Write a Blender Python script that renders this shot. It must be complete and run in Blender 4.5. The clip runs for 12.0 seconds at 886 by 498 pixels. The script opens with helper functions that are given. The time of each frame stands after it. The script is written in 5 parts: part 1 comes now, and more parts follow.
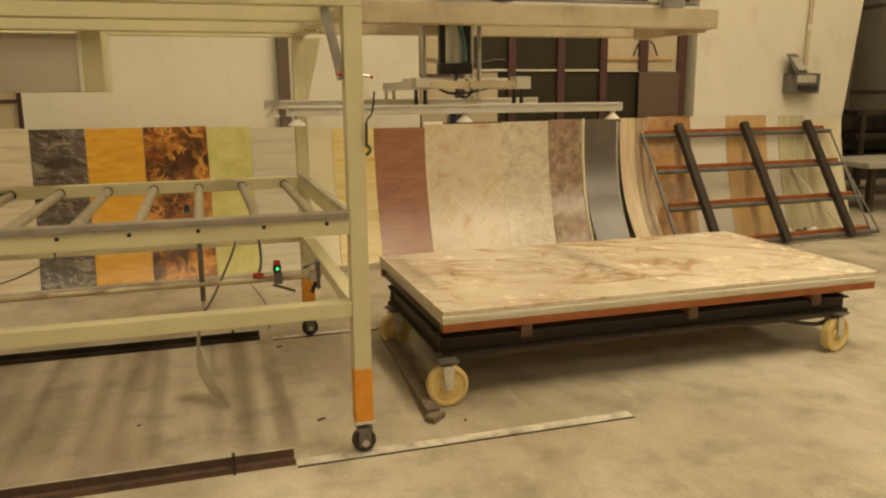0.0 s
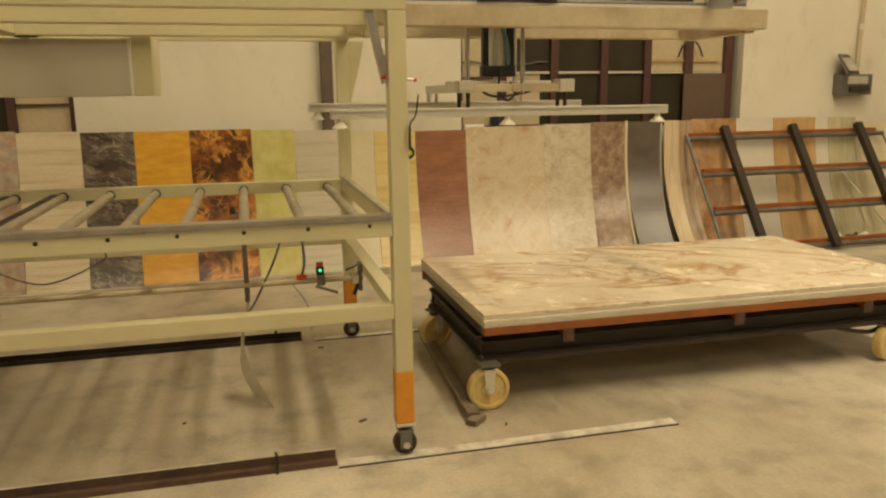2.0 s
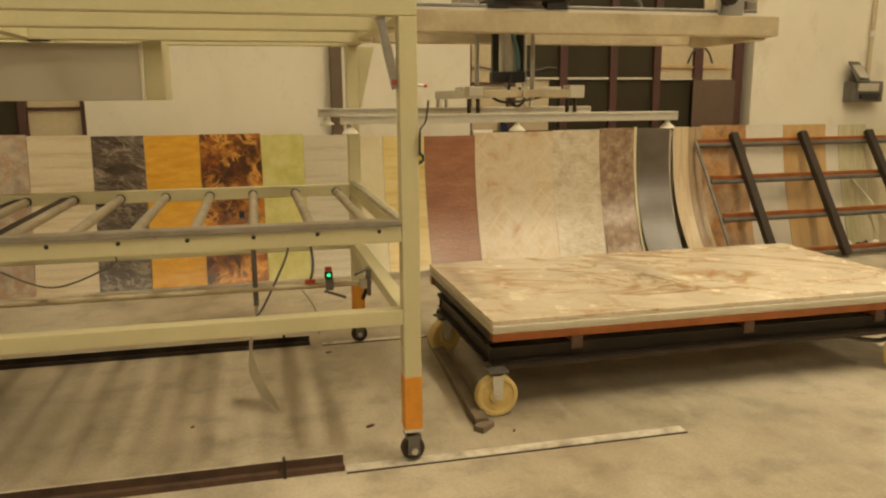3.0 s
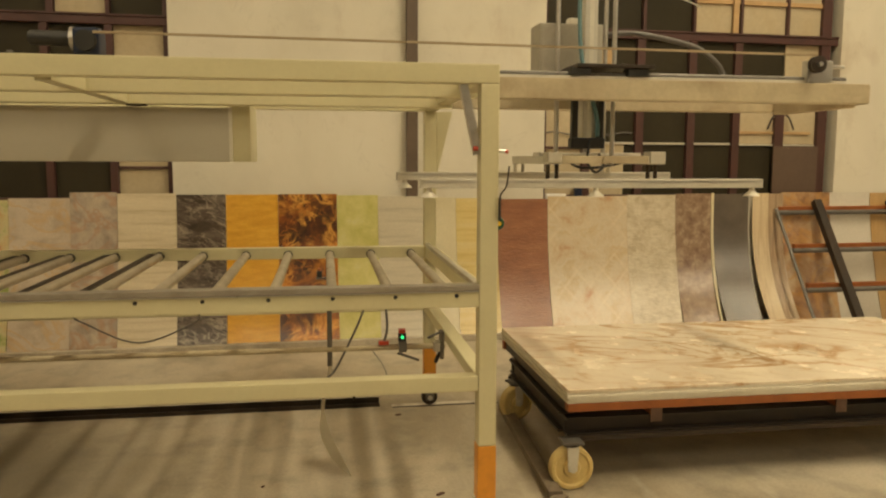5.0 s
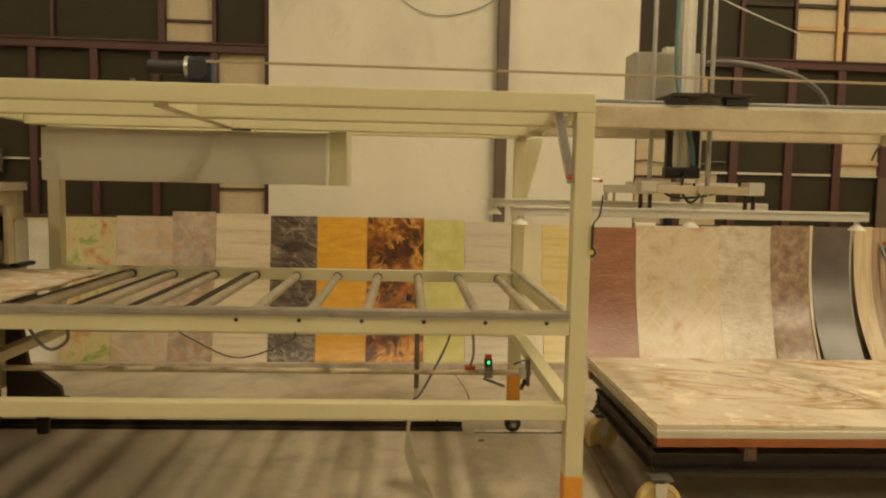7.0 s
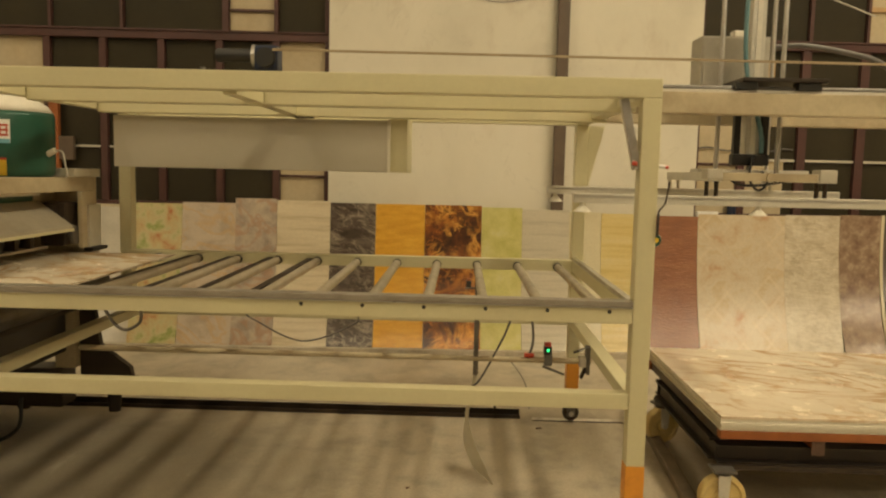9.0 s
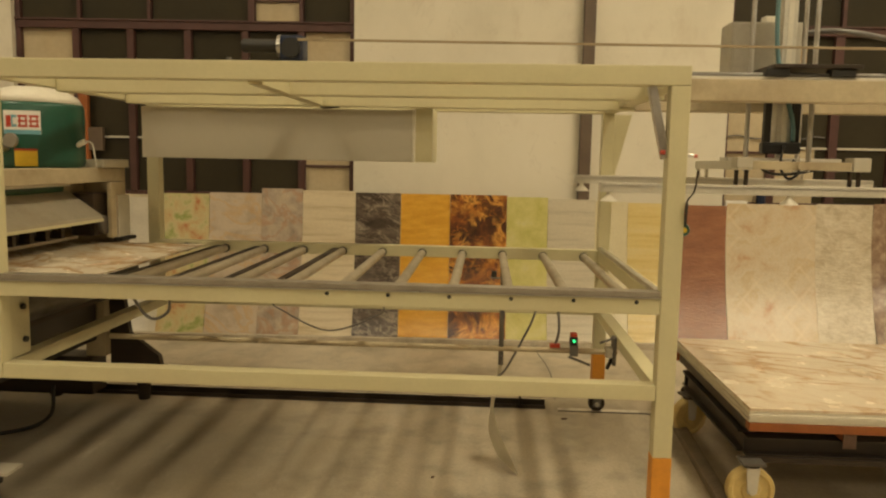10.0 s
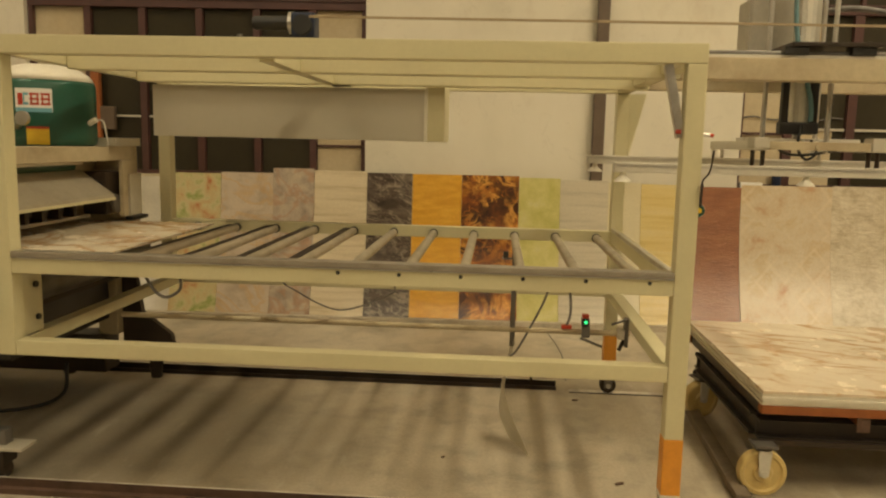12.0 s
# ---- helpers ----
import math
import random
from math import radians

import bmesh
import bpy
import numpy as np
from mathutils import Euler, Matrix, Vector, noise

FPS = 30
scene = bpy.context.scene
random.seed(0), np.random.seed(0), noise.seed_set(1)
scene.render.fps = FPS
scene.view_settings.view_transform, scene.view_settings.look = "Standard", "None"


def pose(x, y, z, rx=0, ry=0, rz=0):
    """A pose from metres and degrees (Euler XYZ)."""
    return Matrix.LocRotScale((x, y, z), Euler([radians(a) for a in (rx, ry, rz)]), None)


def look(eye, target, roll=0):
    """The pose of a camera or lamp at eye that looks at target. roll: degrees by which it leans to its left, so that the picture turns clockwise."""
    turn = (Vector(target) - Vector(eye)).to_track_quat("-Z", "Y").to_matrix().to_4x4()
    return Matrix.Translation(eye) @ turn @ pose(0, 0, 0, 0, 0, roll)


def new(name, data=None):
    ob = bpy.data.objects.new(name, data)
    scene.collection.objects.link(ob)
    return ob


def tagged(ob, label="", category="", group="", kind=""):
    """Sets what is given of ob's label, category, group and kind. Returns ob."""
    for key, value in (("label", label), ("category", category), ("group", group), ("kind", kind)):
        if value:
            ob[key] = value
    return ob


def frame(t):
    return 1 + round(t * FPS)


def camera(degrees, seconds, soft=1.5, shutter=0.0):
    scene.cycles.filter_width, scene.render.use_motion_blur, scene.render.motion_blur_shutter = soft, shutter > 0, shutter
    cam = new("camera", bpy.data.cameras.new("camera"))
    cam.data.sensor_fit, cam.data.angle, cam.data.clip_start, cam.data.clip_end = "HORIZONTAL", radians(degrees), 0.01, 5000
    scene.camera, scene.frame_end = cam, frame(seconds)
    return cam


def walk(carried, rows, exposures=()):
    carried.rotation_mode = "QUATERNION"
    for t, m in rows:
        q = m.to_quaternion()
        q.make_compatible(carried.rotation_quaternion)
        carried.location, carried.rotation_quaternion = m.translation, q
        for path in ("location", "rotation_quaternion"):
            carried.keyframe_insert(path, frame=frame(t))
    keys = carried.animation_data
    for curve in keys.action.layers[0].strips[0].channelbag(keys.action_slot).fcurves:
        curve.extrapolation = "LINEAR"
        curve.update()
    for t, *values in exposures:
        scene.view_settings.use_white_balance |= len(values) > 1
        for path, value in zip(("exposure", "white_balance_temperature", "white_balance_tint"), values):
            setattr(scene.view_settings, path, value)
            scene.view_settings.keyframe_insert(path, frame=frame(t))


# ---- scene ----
cam = camera(60.0, 12.0, soft=2.2)
PATH = [
    (0, look((0.035, -0.159, 1.367), (0.615, 1.713, 0.965), -0.5)),
    (0.5, look((0.034, -0.164, 1.37), (0.59, 1.714, 0.967), -0.5)),
    (1, look((0.023, -0.154, 1.368), (0.548, 1.734, 0.966), -0.6)),
    (1.5, look((0.024, -0.154, 1.368), (0.517, 1.743, 0.971), -0.6)),
    (2, look((0.025, -0.153, 1.369), (0.507, 1.748, 0.974), -0.7)),
    (2.5, look((0.024, -0.152, 1.37), (0.503, 1.75, 0.976), -0.6)),
    (4.5, look((-0.014, -0.125, 1.382), (0.339, 1.824, 1.107), -0.0)),
    (5, look((-0.022, -0.119, 1.387), (0.281, 1.845, 1.159), 0.2)),
    (5.5, look((-0.033, -0.128, 1.39), (0.219, 1.848, 1.214), 0.5)),
    (6, look((-0.049, -0.134, 1.393), (0.141, 1.851, 1.243), 0.8)),
    (6.5, look((-0.055, -0.142, 1.395), (0.077, 1.848, 1.246), 1.1)),
    (7, look((-0.063, -0.14, 1.393), (0.031, 1.85, 1.227), 1.2)),
    (9, look((-0.095, -0.146, 1.386), (-0.139, 1.844, 1.187), 1.3)),
    (9.5, look((-0.096, -0.14, 1.386), (-0.172, 1.847, 1.176), 1.2)),
    (10, look((-0.097, -0.138, 1.386), (-0.205, 1.846, 1.159), 1.1)),
    (10.5, look((-0.103, -0.133, 1.384), (-0.211, 1.849, 1.14), 1.3)),
    (11, look((-0.105, -0.128, 1.38), (-0.22, 1.852, 1.12), 1.4)),
    (11.5, look((-0.102, -0.123, 1.379), (-0.228, 1.854, 1.107), 1.3)),
    (12, look((-0.099, -0.121, 1.377), (-0.235, 1.855, 1.102), 1.3)),
]
walk(cam, PATH)

# ---- light ----
world = bpy.data.worlds.new("world")
scene.world = world
world.use_nodes = True
world.node_tree.nodes["Background"].inputs[0].default_value = (0.9, 0.85, 0.75, 1)
world.node_tree.nodes["Background"].inputs[1].default_value = 0.01


def unseen_lamp_light(name, x, y, z, sx, sy, watts, colour=(1.0, 0.84, 0.54)):
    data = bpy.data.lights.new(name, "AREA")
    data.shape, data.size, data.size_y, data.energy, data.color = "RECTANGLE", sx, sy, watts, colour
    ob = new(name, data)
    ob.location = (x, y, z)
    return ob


# Unseen lamps: the first set by roller shadows, the others added as fill.
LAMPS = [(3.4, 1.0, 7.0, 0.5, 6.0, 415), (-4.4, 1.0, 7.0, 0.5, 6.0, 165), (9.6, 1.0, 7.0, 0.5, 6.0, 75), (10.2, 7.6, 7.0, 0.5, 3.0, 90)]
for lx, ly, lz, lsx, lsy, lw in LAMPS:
    unseen_lamp_light("lamp_light", lx, ly, lz, lsx, lsy, lw)
scene.view_settings.exposure = 0.0

# ---- materials ----


def nodes_of(name):
    m = bpy.data.materials.new(name)
    m.use_nodes = True
    nt = m.node_tree
    return m, nt, nt.nodes, nt.links, nt.nodes["Principled BSDF"]


def noise_tex(nt, scale, detail=5.0, stretch=(1, 1, 1), distortion=0.0, coord="Object"):
    tc, mp, n = nt.nodes.new("ShaderNodeTexCoord"), nt.nodes.new("ShaderNodeMapping"), nt.nodes.new("ShaderNodeTexNoise")
    nt.links.new(tc.outputs[coord], mp.inputs[0])
    mp.inputs["Scale"].default_value = stretch
    nt.links.new(mp.outputs[0], n.inputs["Vector"])
    n.inputs["Scale"].default_value, n.inputs["Detail"].default_value, n.inputs["Distortion"].default_value = scale, detail, distortion * 0.35
    n.inputs["Roughness"].default_value = 0.6
    return n


def ramp(nt, source, stops):
    r = nt.nodes.new("ShaderNodeValToRGB")
    el = r.color_ramp.elements
    while len(el) < len(stops):
        el.new(0.5)
    for e, (p, c) in zip(el, stops):
        e.position, e.color = p, (*c, 1)
    nt.links.new(source, r.inputs[0])
    return r


def mix(nt, fac, a, b, mode="MIX"):
    m = nt.nodes.new("ShaderNodeMix")
    m.data_type, m.blend_type = "RGBA", mode
    for value, slot in ((fac, 0), (a, 6), (b, 7)):
        if isinstance(value, (int, float)):
            m.inputs[slot].default_value = value
        elif isinstance(value, tuple):
            m.inputs[slot].default_value = (*value, 1)
        else:
            nt.links.new(value, m.inputs[slot])
    return m.outputs[2]


def bump(nt, bsdf, source, strength, distance=0.01):
    b = nt.nodes.new("ShaderNodeBump")
    b.inputs["Strength"].default_value, b.inputs["Distance"].default_value = strength, distance
    nt.links.new(source, b.inputs["Height"])
    nt.links.new(b.outputs[0], bsdf.inputs["Normal"])


def worn(name, colour, dirt, rough=0.5, metal=0.0, amount=0.5, scale=3.0, fine=40.0, relief=0.08, grit=0.08):
    """A painted or metal surface: base colour, broad dirt patches, fine grain."""
    m, nt, nodes, links, p = nodes_of(name)
    broad, grain = noise_tex(nt, scale, 6), noise_tex(nt, fine, 4)
    spots = ramp(nt, broad.outputs[0], [(0.42, (0, 0, 0)), (0.72, (amount,) * 3)])
    c = mix(nt, spots.outputs[0], colour, dirt)
    tone = ramp(nt, grain.outputs[0], [(0.25, (1 - grit,) * 3), (0.75, (1 + grit * 0.6,) * 3)])
    links.new(mix(nt, 1.0, c, tone.outputs[0], "MULTIPLY"), p.inputs["Base Color"])
    rr = ramp(nt, broad.outputs[0], [(0.3, (rough * 0.8,) * 3), (0.8, (min(1, rough * 1.35),) * 3)])
    links.new(rr.outputs[0], p.inputs["Roughness"])
    p.inputs["Metallic"].default_value = metal
    bump(nt, p, grain.outputs[0], relief)
    return m


def stone(name, stops, scale=3.0, stretch=(1, 1, 1), distortion=1.5, rough=0.22, vein=None, vein_scale=2.0, coat=0.8, coat_rough=0.18, relief=0.0, relief_scale=60, relief_stretch=(1, 1, 1), vein_width=0.03, coat_ior=1.9):
    """A printed stone pattern under a glossy coat; vein: the colour of thin veins."""
    m, nt, nodes, links, p = nodes_of(name)
    n = noise_tex(nt, scale, 8, stretch, distortion)
    c = ramp(nt, n.outputs[0], stops).outputs[0]
    if vein:
        v = noise_tex(nt, vein_scale, 3, stretch, 2.2)
        w = ramp(nt, v.outputs[0], [(0.5 - vein_width * 2.2, (0, 0, 0)), (0.5, (0.55,) * 3), (0.5 + vein_width * 2.0, (0, 0, 0))])
        c = mix(nt, w.outputs[0], c, vein)
    fine = noise_tex(nt, 90, 3)
    tone = ramp(nt, fine.outputs[0], [(0.3, (0.92,) * 3), (0.7, (1.06,) * 3)])
    links.new(mix(nt, 1.0, c, tone.outputs[0], "MULTIPLY"), p.inputs["Base Color"])
    p.inputs["Roughness"].default_value = rough
    p.inputs["Coat Weight"].default_value, p.inputs["Coat Roughness"].default_value, p.inputs["Coat IOR"].default_value = coat, coat_rough, coat_ior
    if relief:
        bump(nt, p, noise_tex(nt, relief_scale, 3, relief_stretch, 0.6).outputs[0], relief, 0.01)
    return m


def concrete():
    m, nt, nodes, links, p = nodes_of("concrete_floor")
    big, mid, fine = noise_tex(nt, 0.55, 8, (1, 1, 1), 0.6), noise_tex(nt, 4.0, 8), noise_tex(nt, 70, 4)
    c = ramp(nt, big.outputs[0], [(0.3, (0.41, 0.36, 0.275)), (0.55, (0.52, 0.455, 0.35)), (0.75, (0.60, 0.53, 0.415))]).outputs[0]
    blot = ramp(nt, mid.outputs[0], [(0.32, (0.66,) * 3), (0.5, (1.0,) * 3), (0.75, (1.16,) * 3)])
    c = mix(nt, 1.0, c, blot.outputs[0], "MULTIPLY")
    grain = ramp(nt, fine.outputs[0], [(0.3, (0.88,) * 3), (0.7, (1.08,) * 3)])
    c = mix(nt, 1.0, c, grain.outputs[0], "MULTIPLY")
    dirt = ramp(nt, noise_tex(nt, 0.9, 7, (1, 0.55, 1), 1.0).outputs[0], [(0.36, (0.74, 0.70, 0.64)), (0.56, (1, 1, 1))])
    c = mix(nt, 1.0, c, dirt.outputs[0], "MULTIPLY")
    # soft wobbled oval of darker brown, centred under the press
    oval, vec = nodes.new("ShaderNodeTexGradient"), nodes.new("ShaderNodeMapping")
    oval.gradient_type = "SPHERICAL"
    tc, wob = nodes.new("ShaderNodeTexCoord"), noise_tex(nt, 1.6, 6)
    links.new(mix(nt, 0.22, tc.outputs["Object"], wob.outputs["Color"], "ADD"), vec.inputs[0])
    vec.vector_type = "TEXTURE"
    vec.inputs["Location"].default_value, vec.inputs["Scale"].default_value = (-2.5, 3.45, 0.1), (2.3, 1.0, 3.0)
    links.new(vec.outputs[0], oval.inputs[0])
    oval_dark = ramp(nt, oval.outputs["Fac"], [(0.0, (0, 0, 0)), (0.45, (0.6,) * 3)])
    c = mix(nt, oval_dark.outputs[0], c, (0.13, 0.105, 0.075))
    grime = ramp(nt, noise_tex(nt, 2.6, 8, (1.5, 0.6, 1), 0.8).outputs[0], [(0.50, (0, 0, 0)), (0.72, (0.45,) * 3)])
    c = mix(nt, grime.outputs[0], c, (0.26, 0.215, 0.155))
    scuff = noise_tex(nt, 9.0, 6, (1, 0.25, 1), 0.5)
    pale = ramp(nt, scuff.outputs[0], [(0.60, (0, 0, 0)), (0.78, (0.30,) * 3)])
    links.new(mix(nt, pale.outputs[0], c, (0.62, 0.56, 0.45)), p.inputs["Base Color"])
    r = ramp(nt, mid.outputs[0], [(0.3, (0.48,) * 3), (0.7, (0.75,) * 3)])
    links.new(r.outputs[0], p.inputs["Roughness"])
    bump(nt, p, fine.outputs[0], 0.12, 0.006)
    return m


def plaster():
    m, nt, nodes, links, p = nodes_of("plaster_wall")
    big, mid, fine = noise_tex(nt, 0.8, 8, (1, 1, 0.7), 0.8), noise_tex(nt, 3.2, 8, (1, 1, 0.5), 0.4), noise_tex(nt, 45, 5)
    c = ramp(nt, big.outputs[0], [(0.3, (0.50, 0.455, 0.365)), (0.45, (0.61, 0.565, 0.46)), (0.6, (0.66, 0.61, 0.50)), (0.75, (0.69, 0.645, 0.545))]).outputs[0]
    stain = ramp(nt, mid.outputs[0], [(0.56, (0, 0, 0)), (0.72, (0.42,) * 3)])
    c = mix(nt, stain.outputs[0], c, (0.42, 0.33, 0.24))
    scuff = noise_tex(nt, 2.1, 4, (1, 1, 1), 1.6)
    line = ramp(nt, scuff.outputs[0], [(0.60, (0, 0, 0)), (0.606, (0.14,) * 3), (0.612, (0, 0, 0))])
    links.new(mix(nt, line.outputs[0], c, (0.30, 0.25, 0.19)), p.inputs["Base Color"])
    p.inputs["Roughness"].default_value = 0.85
    bump(nt, p, fine.outputs[0], 0.10, 0.01)
    return m


def plain_emit(name, colour, strength):
    m, nt, nodes, links, p = nodes_of(name)
    p.inputs["Base Color"].default_value = (*colour, 1)
    p.inputs["Emission Color"].default_value = (*colour, 1)
    p.inputs["Emission Strength"].default_value = strength
    return m


FLOOR, WALL = concrete(), plaster()
CREAM = worn("cream_machine_paint", (0.60, 0.55, 0.34), (0.45, 0.39, 0.24), 0.42, 0, 0.4, 2.2, 55, 0.02, 0.035)
CREAM_DULL = worn("dusty_cream_paint", (0.52, 0.44, 0.29), (0.30, 0.22, 0.135), 0.55, 0, 0.9, 3.4, 45, 0.08)
EDGESTEEL = worn("scuffed_edge_steel", (0.36, 0.325, 0.27), (0.22, 0.18, 0.14), 0.42, 0.5, 0.6, 9, 70, 0.06)
STEEL = worn("bare_steel", (0.62, 0.60, 0.56), (0.36, 0.31, 0.25), 0.33, 0.9, 0.5, 8, 90, 0.05)
ALU = worn("aluminium_profile", (0.66, 0.63, 0.55), (0.48, 0.44, 0.36), 0.45, 0.35, 0.4, 5, 70, 0.03)
ROLLER = worn("galvanised_roller", (0.43, 0.375, 0.28), (0.25, 0.21, 0.16), 0.42, 0.35, 0.5, 6, 60, 0.05)
SHEETMETAL = worn("grey_white_sheet_metal", (0.53, 0.49, 0.40), (0.47, 0.43, 0.345), 0.42, 0.15, 0.4, 0.8, 30, 0.01, 0.02)
ORANGE = worn("orange_band_paint", (0.69, 0.285, 0.028), (0.42, 0.16, 0.03), 0.5, 0, 0.4, 7, 60, 0.05)
RUSTORANGE = worn("orange_primer_steel", (0.34, 0.105, 0.024), (0.15, 0.052, 0.022), 0.6, 0.1, 0.6, 6, 50, 0.1)
DARKSTEEL = worn("dark_painted_steel", (0.034, 0.024, 0.016), (0.075, 0.046, 0.028), 0.5, 0.3, 0.6, 5, 60, 0.1)
GREYSTEEL = worn("grey_steel_tube", (0.17, 0.16, 0.145), (0.10, 0.075, 0.055), 0.45, 0.5, 0.6, 6, 60, 0.08)
RUST = worn("rusty_channel_steel", (0.13, 0.074, 0.048), (0.055, 0.036, 0.028), 0.75, 0.2, 0.8, 7, 50, 0.25)
REDFRAME = worn("dark_red_window_frame", (0.070, 0.026, 0.021), (0.045, 0.024, 0.019), 0.5, 0, 0.5, 5, 50, 0.06)
PANE = worn("dark_dusty_pane", (0.030, 0.024, 0.013), (0.052, 0.041, 0.022), 0.55, 0, 0.6, 1.6, 30, 0.02)
PANE.node_tree.nodes["Principled BSDF"].inputs["Specular IOR Level"].default_value = 0.2
BOARD = worn("cream_board", (0.46, 0.38, 0.25), (0.44, 0.34, 0.20), 0.7, 0, 0.6, 2.0, 30, 0.05)
BROWNBOARD = worn("brown_board", (0.11, 0.07, 0.048), (0.075, 0.05, 0.036), 0.5, 0, 0.5, 3, 40, 0.04)
WOOD = worn("raw_timber", (0.50, 0.33, 0.16), (0.33, 0.20, 0.09), 0.7, 0, 0.6, 5, 40, 0.1)
BROWNPIPE = worn("brown_painted_pipe", (0.10, 0.068, 0.045), (0.17, 0.12, 0.08), 0.55, 0, 0.6, 5, 50, 0.06)
BLACK = worn("black_plastic", (0.018, 0.017, 0.016), (0.04, 0.036, 0.03), 0.45, 0, 0.5, 8, 60, 0.05)
CABLE = worn("grey_cable_sheath", (0.13, 0.118, 0.11), (0.05, 0.045, 0.04), 0.5, 0, 0.5, 8, 60, 0.03)
WHITEPLASTIC = worn("white_plastic", (0.74, 0.70, 0.60), (0.56, 0.50, 0.38), 0.4, 0, 0.4, 6, 60, 0.03)
WHEEL = worn("yellow_nylon_wheel", (0.66, 0.50, 0.20), (0.44, 0.30, 0.11), 0.45, 0, 0.5, 12, 60, 0.05)
RUBBER = worn("dark_rubber", (0.03, 0.028, 0.026), (0.07, 0.06, 0.05), 0.75, 0, 0.5, 12, 60, 0.05)
GREEN = worn("dark_green_tank_paint", (0.012, 0.085, 0.055), (0.02, 0.05, 0.035), 0.32, 0, 0.5, 4, 60, 0.03)
BLUE = worn("blue_motor_paint", (0.014, 0.024, 0.06), (0.03, 0.03, 0.04), 0.45, 0.2, 0.5, 8, 60, 0.05)
LIGHTBLUE = worn("light_blue_hose", (0.16, 0.38, 0.46), (0.12, 0.25, 0.30), 0.4, 0, 0.4, 8, 60, 0.02)
GREY = worn("grey_painted_panel", (0.42, 0.385, 0.315), (0.31, 0.28, 0.225), 0.5, 0, 0.5, 3, 50, 0.03)
RED = worn("red_plastic", (0.45, 0.05, 0.02), (0.25, 0.03, 0.02), 0.4, 0, 0.4, 9, 60, 0.02)
YELLOW = worn("yellow_sticker", (0.72, 0.48, 0.03), (0.6, 0.38, 0.03), 0.5, 0, 0.3, 9, 60, 0.02)
PAPER = worn("white_sticker", (0.76, 0.74, 0.70), (0.6, 0.56, 0.5), 0.5, 0, 0.3, 9, 60, 0.02)
ROPE = worn("tan_drive_belt", (0.36, 0.28, 0.17), (0.24, 0.18, 0.11), 0.7, 0, 0.5, 9, 60, 0.05)
LED = plain_emit("green_led", (0.03, 0.9, 0.25), 1.8)
# glow panel added behind the unseen high windows
SKYGLOW = plain_emit("added_sky_glow", (1.0, 0.84, 0.56), 3.1)
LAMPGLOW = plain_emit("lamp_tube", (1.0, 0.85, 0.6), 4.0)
# white sheet with the hood's shade mixed into its grey, plus dirt patches
SHADESHEET = worn("shaded_grey_white_sheet", (0.42, 0.375, 0.29), (0.30, 0.25, 0.18), 0.5, 0.1, 0.6, 4, 50, 0.04)
SHEETWHITE = worn("white_sheet_core", (0.74, 0.69, 0.57), (0.60, 0.53, 0.40), 0.5, 0, 0.4, 5, 60, 0.03)


def turned_noise(nt, turn, stretch, scale, detail, rough, distortion):
    tc, mp, n = nt.nodes.new("ShaderNodeTexCoord"), nt.nodes.new("ShaderNodeMapping"), nt.nodes.new("ShaderNodeTexNoise")
    nt.links.new(tc.outputs["Object"], mp.inputs[0])
    mp.vector_type = "TEXTURE"
    mp.inputs["Rotation"].default_value, mp.inputs["Scale"].default_value = turn, tuple(1 / v for v in stretch)
    nt.links.new(mp.outputs[0], n.inputs["Vector"])
    n.inputs["Scale"].default_value, n.inputs["Detail"].default_value, n.inputs["Roughness"].default_value, n.inputs["Distortion"].default_value = scale, detail, rough, distortion
    return n


def ridged(nt, n, width, strength, fade_scale, fade=(0.40, 0.56)):
    """Thin bands where a noise crosses its middle, which come and go along their length."""
    line = ramp(nt, n.outputs[0], [(0.5 - width * 1.7, (0, 0, 0)), (0.5, (strength,) * 3), (0.5 + width, (0, 0, 0))])
    gate = ramp(nt, noise_tex(nt, fade_scale, 3).outputs[0], [(fade[0], (0.04,) * 3), (fade[1], (1,) * 3)])
    return mix(nt, 1.0, line.outputs[0], gate.outputs[0], "MULTIPLY")


